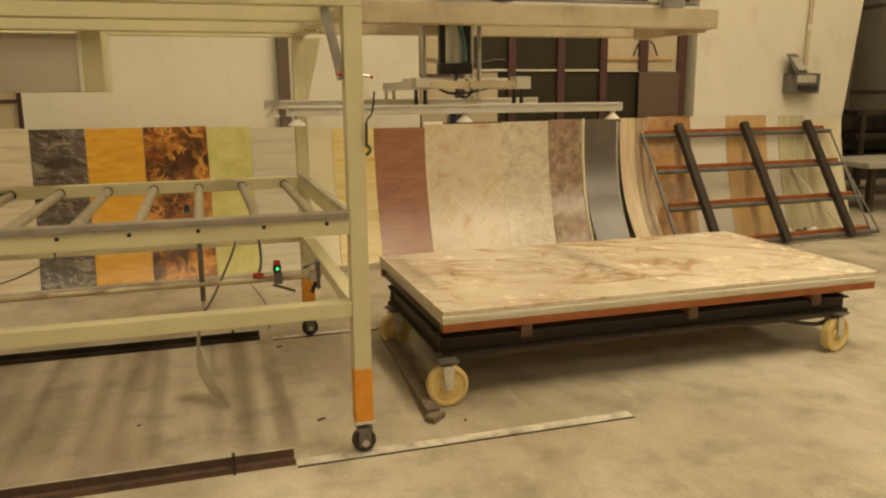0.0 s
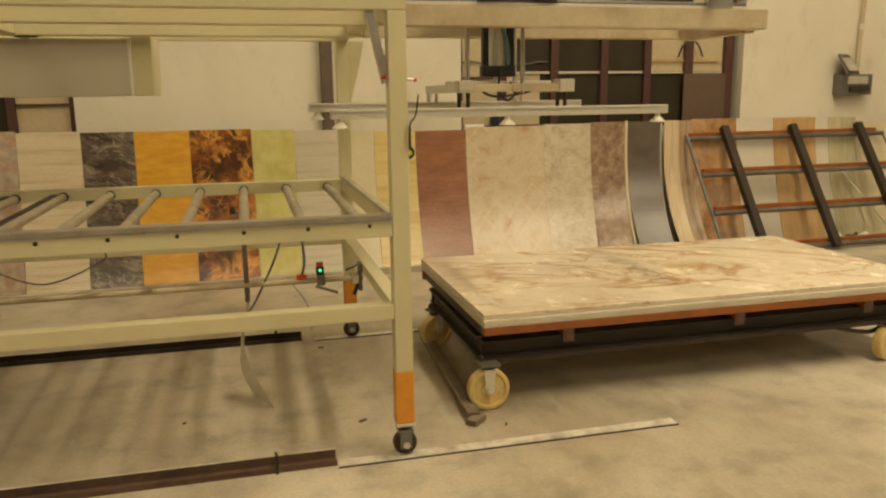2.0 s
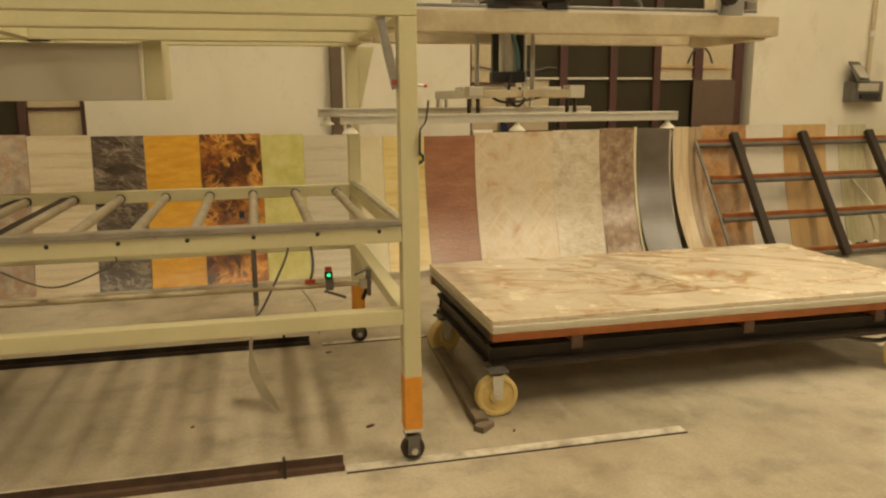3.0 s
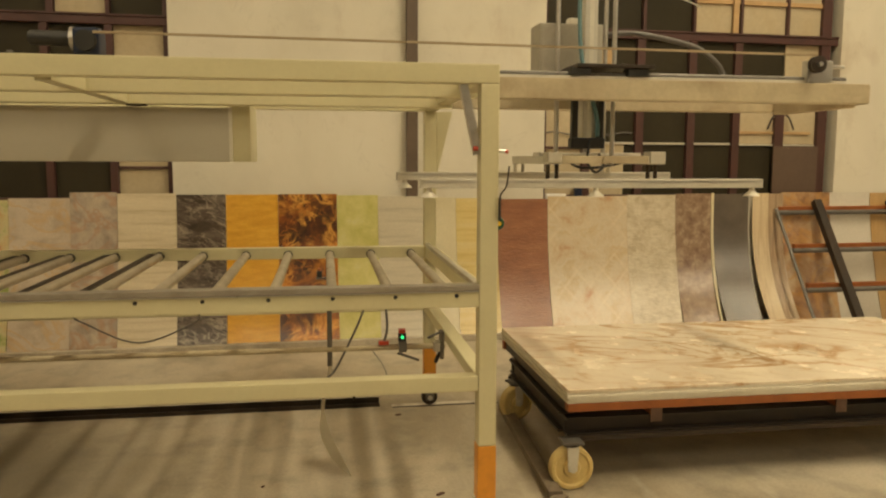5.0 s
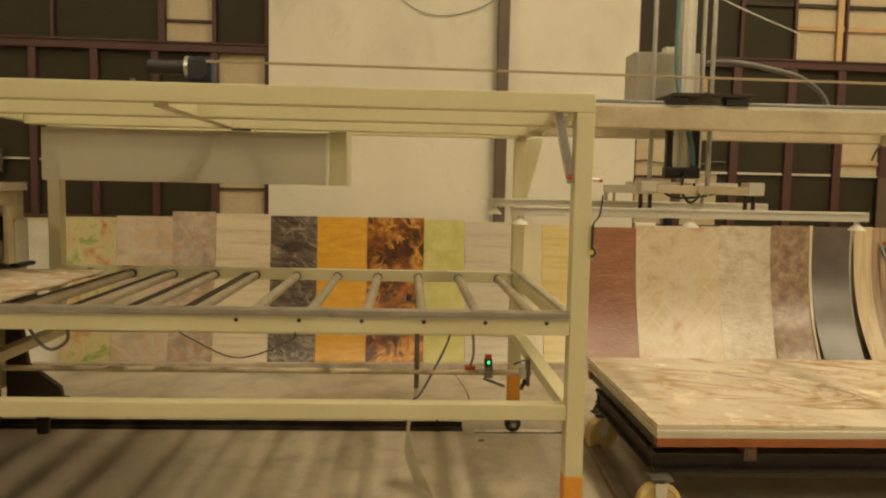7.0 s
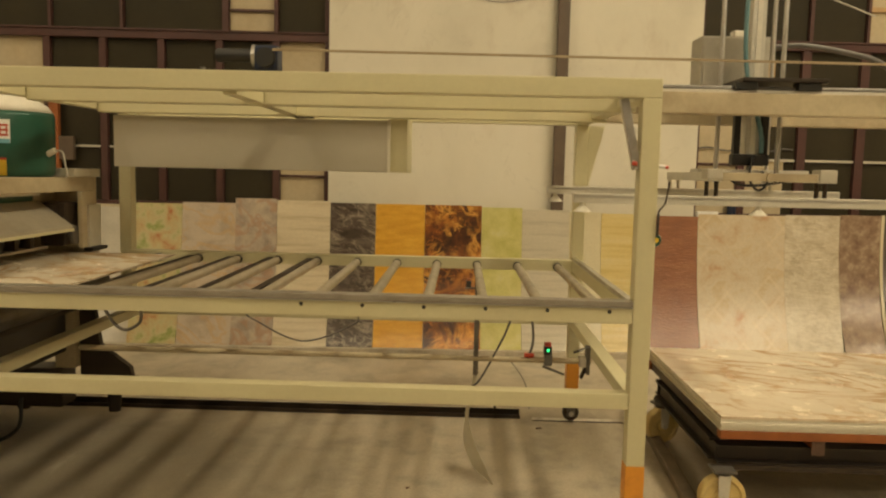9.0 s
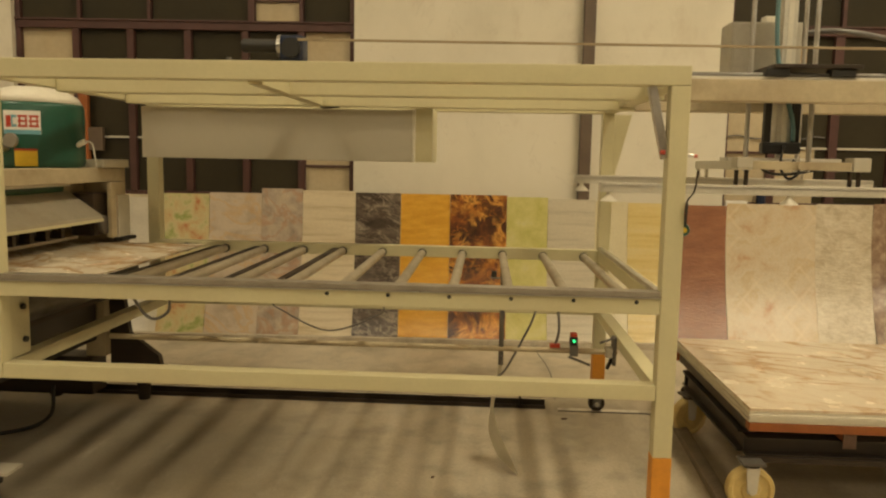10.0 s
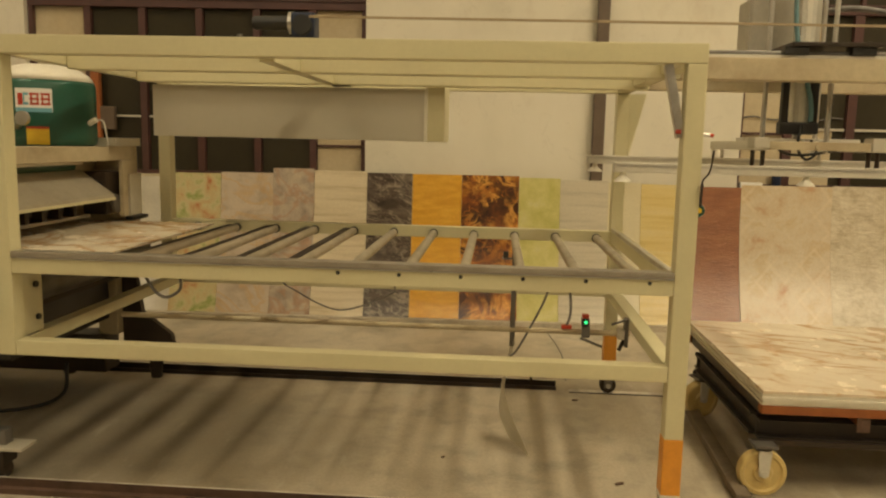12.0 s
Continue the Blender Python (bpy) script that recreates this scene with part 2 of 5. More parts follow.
def veined_beige():
    """Beige marble print: soft clouds, long rusty veins that fade in and out, a glossy coat."""
    m, nt, nodes, links, p = nodes_of("beige_marble_print")
    cloud = turned_noise(nt, (0, 0, -0.5), (0.9, 1.5, 1), 1.3, 6, 0.55, 0.4)
    c = ramp(nt, cloud.outputs[0], [(0.28, (0.68, 0.56, 0.41)), (0.42, (0.75, 0.65, 0.50)), (0.60, (0.81, 0.72, 0.57)), (0.80, (0.77, 0.67, 0.52))]).outputs[0]
    smoke = ramp(nt, turned_noise(nt, (0, 0, -0.5), (0.9, 1.7, 1), 0.9, 5, 0.5, 0.5).outputs[0], [(0.58, (0, 0, 0)), (0.78, (0.38,) * 3)])
    c = mix(nt, smoke.outputs[0], c, (0.44, 0.32, 0.20))
    for scale, width, strength, colour, turn in ((0.95, 0.018, 0.85, (0.40, 0.20, 0.055), -0.50), (1.7, 0.014, 0.8, (0.45, 0.25, 0.08), -0.36), (3.0, 0.013, 0.6, (0.52, 0.33, 0.15), -0.62)):
        n = turned_noise(nt, (0, 0, turn), (0.75, 1.6, 1), scale, 5.0, 0.52, 1.1)
        c = mix(nt, ridged(nt, n, width, strength, scale * 1.5, (0.36, 0.52)), c, colour)
    fine = ramp(nt, noise_tex(nt, 60, 3).outputs[0], [(0.3, (0.95,) * 3), (0.7, (1.04,) * 3)])
    links.new(mix(nt, 1.0, c, fine.outputs[0], "MULTIPLY"), p.inputs["Base Color"])
    gloss = ramp(nt, noise_tex(nt, 5, 5).outputs[0], [(0.3, (0.20,) * 3), (0.7, (0.30,) * 3)])
    links.new(gloss.outputs[0], p.inputs["Roughness"])
    return m


def veiny(name, stops, scale, stretch, veins, rough=0.28, coat_rough=0.18):
    """A dark printed stone: clouds with branching veins; veins are (scale, width, strength, colour, fade)."""
    m, nt, nodes, links, p = nodes_of(name)
    c = ramp(nt, noise_tex(nt, scale, 6, stretch, 1.2).outputs[0], stops).outputs[0]
    for vs, width, strength, colour, fade in veins:
        n = turned_noise(nt, (0, 0.35, 0), stretch, vs, 5, 0.6, 0.8)
        c = mix(nt, ridged(nt, n, width, strength, vs * 0.6, fade), c, colour)
    links.new(c, p.inputs["Base Color"])
    p.inputs["Roughness"].default_value = rough
    p.inputs["Coat Weight"].default_value, p.inputs["Coat Roughness"].default_value, p.inputs["Coat IOR"].default_value = 0.8, coat_rough, 1.8
    return m


SLAB = veined_beige()
# kept dark so the unseen south wall gives little bounce and reflection
DIMWALL = worn("dark_low_bounce_render", (0.11, 0.09, 0.065), (0.06, 0.048, 0.035), 0.85, 0, 0.7, 1.2, 30, 0.1)
HOSEBLUE = worn("dusty_blue_hose", (0.13, 0.25, 0.27), (0.10, 0.17, 0.18), 0.5, 0, 0.5, 8, 60, 0.02)
OLDWOOD = worn("old_grey_timber", (0.20, 0.155, 0.105), (0.11, 0.08, 0.055), 0.8, 0, 0.7, 6, 50, 0.2)
STRIPSTEEL = worn("scuffed_flat_steel", (0.70, 0.65, 0.55), (0.24, 0.19, 0.14), 0.45, 0.15, 0.9, 9, 80, 0.1)
CARTSTEEL = worn("brown_black_steel_beam", (0.026, 0.020, 0.015), (0.058, 0.039, 0.026), 0.5, 0.3, 0.7, 6, 60, 0.1)

# ---- building helpers ----
ORIGIN = {}
TURN_WALL = Matrix.Translation((0, 5.911, 0)) @ Matrix.Rotation(math.atan(0.0392), 4, "Z")
NO_TURN = Matrix.Identity(4)


def thing(name, at, label, category, group="", turn=NO_TURN):
    ob = new(name)
    ob.empty_display_size = 0.1
    ob.location = turn @ Vector(at)
    ORIGIN[ob] = ob.location.copy()
    return tagged(ob, label, category, group)


def part(name, bm, material, parent=None, label="", turn=NO_TURN, smooth=False):
    base = ORIGIN[parent] if parent else Vector((0, 0, 0))
    bm.transform(turn)
    bm.transform(Matrix.Translation(-base))
    me = bpy.data.meshes.new(name)
    bm.to_mesh(me)
    bm.free()
    me.materials.append(material)
    if smooth:
        me.shade_smooth()
    ob = new(name, me)
    if parent:
        ob.parent = parent
    ORIGIN[ob] = base
    if label:
        ob["label"] = label
    return ob


def solid(name, bm, material, label, category, group="", kind="", turn=NO_TURN, smooth=False):
    """A thing of one mesh, with its origin at its base."""
    bm.transform(turn)
    xs = [v.co for v in bm.verts]
    base = Vector((sum(v.x for v in xs) / len(xs), sum(v.y for v in xs) / len(xs), min(v.z for v in xs)))
    if kind == "structure":
        base = Vector((0, 0, 0))
    bm.transform(Matrix.Translation(-base))
    me = bpy.data.meshes.new(name)
    bm.to_mesh(me)
    bm.free()
    me.materials.append(material)
    if smooth:
        me.shade_smooth()
    ob = new(name, me)
    ob.location = base
    ORIGIN[ob] = base
    return tagged(ob, label, category, group, kind)


def block(x0, x1, y0, y1, z0, z1, bevel=0.0, bm=None):
    """A box between two corners, its edges rounded by bevel."""
    own = bmesh.new()
    m = Matrix.Translation(((x0 + x1) / 2, (y0 + y1) / 2, (z0 + z1) / 2)) @ Matrix.Diagonal((abs(x1 - x0), abs(y1 - y0), abs(z1 - z0), 1))
    bmesh.ops.create_cube(own, size=1, matrix=m)
    if bevel:
        bmesh.ops.bevel(own, geom=own.edges[:], offset=bevel, segments=2, affect="EDGES", profile=0.7)
    return joined(bm, own)


def joined(bm, own):
    if bm is None:
        return own
    me = bpy.data.meshes.new("join")
    own.to_mesh(me)
    own.free()
    bm.from_mesh(me)
    bpy.data.meshes.remove(me)
    return bm


def beam(p, q, w, h, bevel=0.004, bm=None):
    """A bar of section w by h from p to q; h lies in the upright plane."""
    p, q = Vector(p), Vector(q)
    d = q - p
    own = bmesh.new()
    bmesh.ops.create_cube(own, size=1, matrix=Matrix.Diagonal((w, h, d.length, 1)))
    if bevel:
        bmesh.ops.bevel(own, geom=own.edges[:], offset=bevel, segments=2, affect="EDGES", profile=0.7)
    z = d.normalized()
    ref = Vector((0, 0, 1)) if abs(z.z) < 0.95 else Vector((0, 1, 0))
    x = ref.cross(z).normalized()
    y = z.cross(x)
    m = Matrix((x, y, z)).transposed().to_4x4()
    own.transform(Matrix.Translation((p + q) / 2) @ m)
    return joined(bm, own)


def rod(p, q, r, n=16, r2=None, bm=None, bevel=0.0):
    p, q = Vector(p), Vector(q)
    own = bmesh.new()
    bmesh.ops.create_cone(own, cap_ends=True, segments=n, radius1=r, radius2=r if r2 is None else r2, depth=(q - p).length)
    if bevel:
        rim = [e for e in own.edges if len(e.link_faces) == 2 and any(len(f.verts) > 4 for f in e.link_faces)]
        bmesh.ops.bevel(own, geom=rim, offset=bevel, segments=2, affect="EDGES")
    own.transform(Matrix.Translation((p + q) / 2) @ (q - p).to_track_quat("Z", "Y").to_matrix().to_4x4())
    return joined(bm, own)


def smooth_line(points, steps=8):
    pts = [Vector(p) for p in points]
    pts = [2 * pts[0] - pts[1]] + pts + [2 * pts[-1] - pts[-2]]
    out = []
    for a, b, c, d in zip(pts, pts[1:], pts[2:], pts[3:]):
        for i in range(steps):
            t = i / steps
            out.append(0.5 * (2 * b + (c - a) * t + (2 * a - 5 * b + 4 * c - d) * t * t + (3 * b - a - 3 * c + d) * t**3))
    return out + [pts[-2]]


def hose(points, r, n=8, steps=8, bm=None):
    """A round cable along a smooth line."""
    line = smooth_line(points, steps)
    own = bmesh.new()
    rings = []
    for i, p in enumerate(line):
        d = (line[min(i + 1, len(line) - 1)] - line[max(i - 1, 0)]).normalized()
        a = d.orthogonal().normalized() if i == 0 else (a - d * a.dot(d)).normalized()
        b = d.cross(a)
        rings.append([own.verts.new(p + r * (math.cos(2 * math.pi * k / n) * a + math.sin(2 * math.pi * k / n) * b)) for k in range(n)])
    for u, v in zip(rings, rings[1:]):
        for k in range(n):
            own.faces.new((u[k], u[(k + 1) % n], v[(k + 1) % n], v[k]))
    own.faces.new(rings[0][::-1]), own.faces.new(rings[-1])
    return joined(bm, own)


def turned(profile, centre, axis="Z", n=32, bm=None):
    """A body of revolution from (radius, height) pairs."""
    own = bmesh.new()
    rings = [[own.verts.new((max(r, 1e-4) * math.cos(2 * math.pi * k / n), max(r, 1e-4) * math.sin(2 * math.pi * k / n), z)) for k in range(n)] for r, z in profile]
    for u, v in zip(rings, rings[1:]):
        for k in range(n):
            own.faces.new((u[k], u[(k + 1) % n], v[(k + 1) % n], v[k]))
    own.faces.new(rings[0][::-1]), own.faces.new(rings[-1])
    m = {"Z": NO_TURN, "Y": Matrix.Rotation(math.pi / 2, 4, "X"), "X": Matrix.Rotation(math.pi / 2, 4, "Y")}[axis]
    own.transform(Matrix.Translation(centre) @ m)
    return joined(bm, own)


def extruded(outline, y0, y1, bm=None):
    """A plate whose (x, z) outline runs from y0 to y1."""
    own = bmesh.new()
    a = [own.verts.new((x, y0, z)) for x, z in outline]
    b = [own.verts.new((x, y1, z)) for x, z in outline]
    n = len(a)
    own.faces.new(a), own.faces.new(b[::-1])
    for i in range(n):
        own.faces.new((a[i], b[i], b[(i + 1) % n], a[(i + 1) % n]))
    bmesh.ops.recalc_face_normals(own, faces=own.faces[:])
    return joined(bm, own)


def sheet_leaning(x0, x1, top, back, fore, bend, thick=0.006, rows=26, base=0.0):
    """A sheet that leans on the wall: y runs from back (at the top) to fore (at the floor); bend 1 is flat, more is hollow."""
    own = bmesh.new()
    front, rear = [], []
    for i in range(rows + 1):
        u = i / rows
        y = back + (fore - back) * (1 - u) ** bend
        slope = -(fore - back) * bend * max(1 - u, 1e-3) ** (bend - 1) / top
        nrm = Vector((0, -1, slope)).normalized()
        for store, off in ((front, 0.0), (rear, -thick)):
            p = Vector((0, y, base + u * (top - base))) + nrm * off
            store.append([own.verts.new((x, p.y, max(p.z, base))) for x in (x0, x1)])
    for i in range(rows):
        own.faces.new((front[i][0], front[i][1], front[i + 1][1], front[i + 1][0]))
        own.faces.new((rear[i][1], rear[i][0], rear[i + 1][0], rear[i + 1][1]))
        own.faces.new((front[i][1], rear[i][1], rear[i + 1][1], front[i + 1][1]))
        own.faces.new((rear[i][0], front[i][0], front[i + 1][0], rear[i + 1][0]))
    own.faces.new((front[0][1], front[0][0], rear[0][0], rear[0][1]))
    own.faces.new((front[-1][0], front[-1][1], rear[-1][1], rear[-1][0]))
    return own


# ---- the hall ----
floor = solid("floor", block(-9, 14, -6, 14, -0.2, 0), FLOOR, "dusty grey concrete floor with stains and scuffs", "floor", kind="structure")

WIN_L, WIN_R, SILL, HEAD, TOP = (-3.80, -1.14), (1.75, 4.43), 1.06, 3.9, 7.6
bm = block(-9, WIN_L[0], 0, 0.3, 0, TOP)
block(WIN_L[1], WIN_R[0], 0, 0.3, 0, TOP, bm=bm)
block(WIN_R[1], 6.22, 0, 0.3, 0, TOP, bm=bm)
for a, b in (WIN_L, WIN_R):
    block(a, b, 0, 0.3, 0, SILL, bm=bm)
    block(a, b, 0, 0.3, HEAD, TOP, bm=bm)
# the haunch of the arch at the wall's end
extruded([(6.22, 1.0), (6.22, 7.6), (7.6, 7.6), (6.9, 3.8), (6.37, 2.2)], 0, 0.3, bm=bm)
solid("wall_north", bm, WALL, "stained cream plaster hall wall with two large window openings", "wall", kind="structure", turn=TURN_WALL)
own = block(-9, 14, -6.2, -6, 0, 5.0)
block(-9, 14, -6.2, -6, 7.2, TOP, bm=own)
# unseen high windows, added for front fill and haze on the leaning sheets
HIGH_WINDOWS = [-8.2 + 3.7 * k for k in range(6)]
edges = [-9] + [v for x in HIGH_WINDOWS for v in (x, x + 3.1)] + [14]
for a, b in zip(edges[::2], edges[1::2]):
    block(a, b, -6.2, -6, 5.0, 7.2, bm=own)
solid("wall_south", own, DIMWALL, "unseen wall kept dark to limit its bounce, with added high windows", "wall", kind="structure")
for x in HIGH_WINDOWS:
    w = thing("added_window", (x + 1.55, -6.1, 5.0), "unseen high window added for front fill and haze", "window", "high windows")
    w["kind"] = "structure"
    for k in range(5):
        part("mullion", block(x + 0.75 * k, x + 0.75 * k + 0.06, -6.14, -6.07, 5.0, 7.2, 0.004), REDFRAME, w)
    for z in (5.0, 6.1, 7.15):
        part("transom", block(x, x + 3.1, -6.15, -6.145, z, z + 0.05), REDFRAME, w)
solid("backdrop", block(-10, 15, -6.75, -6.7, 4.4, 8.5), SKYGLOW, "added warm glow standing in for sky outside the high windows", "backdrop", kind="structure")
solid("wall_west", block(-9.2, -9, -6, 14, 0, TOP), WALL, "plain cream plaster wall", "wall", kind="structure")
solid("wall_east", block(14, 14.2, -6, 14, 0, TOP), WALL, "plain cream plaster wall", "wall", kind="structure")
solid("wall_back", block(-9, 14, 12.0, 12.2, 0, TOP), GREY, "dim grey far wall of the next hall", "wall", kind="structure")
solid("ceiling", block(-9.2, 14.2, -6.2, 14, TOP, TOP + 0.2), WALL, "pale hall ceiling", "ceiling", kind="structure")

# housings and glowing plates added round the unseen lamps
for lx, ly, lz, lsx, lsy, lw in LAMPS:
    lamp = thing("unseen_lamp", (lx, ly, lz + 0.03), "unseen hall lamp with a warm glowing plate", "lamp", "hall lamps")
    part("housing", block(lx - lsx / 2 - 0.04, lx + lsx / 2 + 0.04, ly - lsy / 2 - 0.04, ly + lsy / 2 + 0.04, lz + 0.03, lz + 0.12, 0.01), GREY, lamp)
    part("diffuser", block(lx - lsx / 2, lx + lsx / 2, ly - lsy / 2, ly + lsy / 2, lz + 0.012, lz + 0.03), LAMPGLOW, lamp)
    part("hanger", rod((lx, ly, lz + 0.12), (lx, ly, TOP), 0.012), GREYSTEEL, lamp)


def window(name, a, b, uprights, panes, bars, label, rise=0.0):
    """A steel window: uprights are (x, z0, z1, width), panes are (x0, x1, z0, z1, material), bars are (x0, x1, z, height, material)."""
    w = thing(name, ((a + b) / 2, 0.1, SILL), label, "window", turn=TURN_WALL)
    w["kind"] = "structure"
    part("frame", block(a, b, 0.06, 0.14, SILL, SILL + 0.05, 0.004), REDFRAME, w, turn=TURN_WALL)
    part("frame", block(a, b, 0.06, 0.14, HEAD - 0.05, HEAD, 0.004), REDFRAME, w, turn=TURN_WALL)
    part("transom", block(a, b, 0.045, 0.14, 2.365 + rise, 2.425 + rise, 0.006), REDFRAME, w, turn=TURN_WALL)
    part("ledge", block(a, b, 0.035, 0.16, 2.425 + rise, 2.44 + rise, 0.003), REDFRAME, w, turn=TURN_WALL)
    part("window_sill", block(a, b, 0.0, 0.058, SILL, SILL + 0.02, 0.003), CREAM_DULL, w, turn=TURN_WALL)
    for x, z0, z1, wd in uprights:
        part("mullion", block(x - wd / 2, x + wd / 2, 0.05, 0.14, z0, z1, 0.005), REDFRAME, w, turn=TURN_WALL)
    for x0, x1, z0, z1, mat in panes:
        part("pane", block(x0, x1, 0.09, 0.11, z0, z1), mat, w, turn=TURN_WALL)
    for x0, x1, z, h, mat in bars:
        part("glazing_bar", block(x0, x1, 0.07, 0.118, z - h / 2, z + h / 2, 0.003), mat, w, turn=TURN_WALL)
    part("backing", block(a, b, 0.2, 0.22, SILL, HEAD), PANE, w, turn=TURN_WALL)
    return w


LOW, HIGH = (SILL + 0.05, 2.365), (2.44, HEAD - 0.05)
cols = [-3.80, -3.33, -2.90, -2.45, -2.0, -1.56, -1.14]
window(
    "window_1", *WIN_L,
    [(-3.78, SILL, HEAD, 0.04), (-1.16, SILL, HEAD, 0.04), (-1.95, *HIGH, 0.05), (-1.56, *HIGH, 0.03), (-2.75, *HIGH, 0.025), (-3.30, *HIGH, 0.025)] + [(x, *LOW, 0.055) for x in cols[1:-1]],
    [(u + 0.03, v - 0.03, *LOW, BOARD if (u < -3.7 or v > -1.2) else PANE) for u, v in zip(cols, cols[1:])]
    + [(-3.76, -2.77, *HIGH, PANE), (-2.73, -1.98, *HIGH, PANE), (-1.92, -1.58, *HIGH, BOARD), (-1.54, -1.18, *HIGH, PANE)],
    [(u + 0.03, v - 0.03, 1.53, 0.016, SHEETMETAL) for u, v in zip(cols[1:], cols[2:-1])] + [(-1.53, -1.18, 1.33, 0.018, REDFRAME), (-1.92, -1.58, 2.60, 0.02, REDFRAME), (-3.76, -3.36, 1.60, 0.018, REDFRAME)],
    "tall dark-red steel window with dusty dark panes and boarded fields",
)
cols = [1.75, 2.13, 2.60, 3.068, 3.49, 3.905, 4.32]
LOW, HIGH = (SILL + 0.05, 2.395), (2.47, HEAD - 0.05)
window(
    "window_2", *WIN_R,
    [(1.765, SILL, HEAD, 0.03), (4.32, SILL, HEAD, 0.09), (2.62, *HIGH, 0.03), (3.07, *HIGH, 0.025), (3.505, *HIGH, 0.022), (3.945, *HIGH, 0.022), (3.905, 1.525, 1.86, 0.085)] + [(x, *LOW, 0.07) for x in cols[1:-2]],
    [(1.78, 2.10, *LOW, BOARD), (2.16, 2.565, 1.55, 2.395, PANE), (2.16, 2.48, 1.11, 1.53, BOARD), (2.48, 2.565, 1.11, 1.53, PANE), (2.635, 3.033, *LOW, PANE), (3.103, 3.455, *LOW, PANE), (3.525, 4.275, 1.11, 1.525, PANE), (3.525, 4.275, 1.545, 1.93, BOARD), (3.525, 3.935, 1.95, 2.395, PANE), (3.955, 4.275, 1.95, 2.395, BOARD)]
    + [(1.78, 2.605, *HIGH, PANE), (2.635, 3.06, *HIGH, PANE), (3.083, 3.494, *HIGH, BOARD), (3.516, 3.934, *HIGH, BOARD), (3.956, 4.275, *HIGH, BOARD)],
    [(u + 0.035, v - 0.035, 1.54, 0.018, SHEETMETAL) for u, v in zip(cols[1:], cols[2:-2])]
    + [(1.78, 2.10, 1.50, 0.018, REDFRAME), (1.78, 2.10, 1.44, 0.014, GREYSTEEL), (2.16, 2.36, 2.25, 0.12, WOOD), (3.085, 4.275, 2.73, 0.035, WOOD), (2.635, 4.275, 2.91, 0.03, DARKSTEEL), (3.53, 4.22, 1.64, 0.022, WOOD), (3.53, 4.27, 1.535, 0.014, SHEETMETAL), (3.525, 4.275, 1.94, 0.025, REDFRAME)],
    "tall dark-red steel window with dark panes, boards and timber battens", 0.03,
)
solid("timber_batten", block(3.42, 3.47, 0.045, 0.068, 2.472, 3.85, 0.003), WOOD, "raw timber batten nailed upright over the boarded window", "batten", turn=TURN_WALL)
for side in (-1, 1):
    solid("bent_wire", hose([(3.905 + side * 0.045, 0.04, 1.80), (3.905 + side * 0.085, 0.038, 1.76), (3.905 + side * 0.125, 0.036, 1.67)], 0.008, 6, 5), DARKSTEEL, "bent dark wire end sticking out from the window upright", "wire", "bent window wires", turn=TURN_WALL)
solid("brown_board", block(3.84, 4.27, 0.02, 0.035, SILL + 0.02, 1.525, 0.002), BROWNBOARD, "brown board standing on the sill against the window", "board", turn=TURN_WALL)
for k, (z, amp) in enumerate(((1.62, 0.012), (1.25, 0.016))):
    solid("sagging_wire", hose([(1.78 + i * 0.085, 0.075, z + amp * math.sin(i * 1.7 + k)) for i in range(10)], 0.006, 6, 4), CABLE, "thin brown wire strung across the boarded window", "wire", "window wires", turn=TURN_WALL)
solid("wall_wire", hose([(-0.45, -0.012, 3.2), (-0.1, -0.012, 2.78), (0.25, -0.012, 2.70), (0.62, -0.012, 2.86), (0.78, -0.012, 3.15)], 0.003, 6, 8), CABLE, "thin loose wire sagging across the plaster wall", "wire", turn=TURN_WALL)

solid("slack_wire", hose([(2.15, -0.02, 3.02), (2.6, -0.02, 2.83), (3.07, -0.02, 2.66)], 0.006, 6, 6), ALU, "pale slack wire in front of the window", "wire", turn=TURN_WALL)

solid("rusty_post", block(-3.30, -3.23, 0.0, 0.045, 1.08, 2.05, 0.004), RUSTORANGE, "rusty brown post in front of the dark window", "post", turn=TURN_WALL)
solid("brown_box", block(-3.24, -3.12, 0.005, 0.05, 1.42, 1.60, 0.006), BROWNPIPE, "small brown box fixed to the window post", "box", turn=TURN_WALL)
pipe = thing("wall_pipe", (0.655, -0.05, 1.13), "dark brown square downpipe fixed to the plaster wall", "pipe", turn=TURN_WALL)
part("shaft", block(0.612, 0.700, -0.075, -0.008, 0.35, 4.4, 0.008), BROWNPIPE, pipe, turn=TURN_WALL)
for z in (1.9, 3.1):
    part("clamp", block(0.59, 0.722, -0.082, 0.0, z, z + 0.03, 0.003), BROWNPIPE, pipe, turn=TURN_WALL)

sw = thing("switch_box", (5.61, 0, 1.32), "old grey wall switch with an open lid and a conduit above", "switch box", turn=TURN_WALL)
part("case", block(5.44, 5.79, -0.12, 0.0, 1.32, 1.51, 0.012), GREYSTEEL, sw, turn=TURN_WALL)
part("recess", block(5.50, 5.73, -0.128, -0.118, 1.42, 1.49, 0.003), GREY, sw, turn=TURN_WALL)
part("knob", block(5.52, 5.74, -0.145, -0.119, 1.35, 1.40, 0.006), BLACK, sw, turn=TURN_WALL)
part("lid", beam((5.56, -0.115, 1.512), (5.52, -0.03, 1.69), 0.29, 0.012, 0.003), GREYSTEEL, sw, "dusty hinged lid", turn=TURN_WALL)
part("lid_plate", beam((5.562, -0.124, 1.54), (5.53, -0.05, 1.66), 0.20, 0.006, 0.001), GREY, sw, turn=TURN_WALL)
part("conduit", rod((5.68, -0.03, 1.51), (5.73, -0.03, 3.6), 0.020), CREAM_DULL, sw, turn=TURN_WALL)
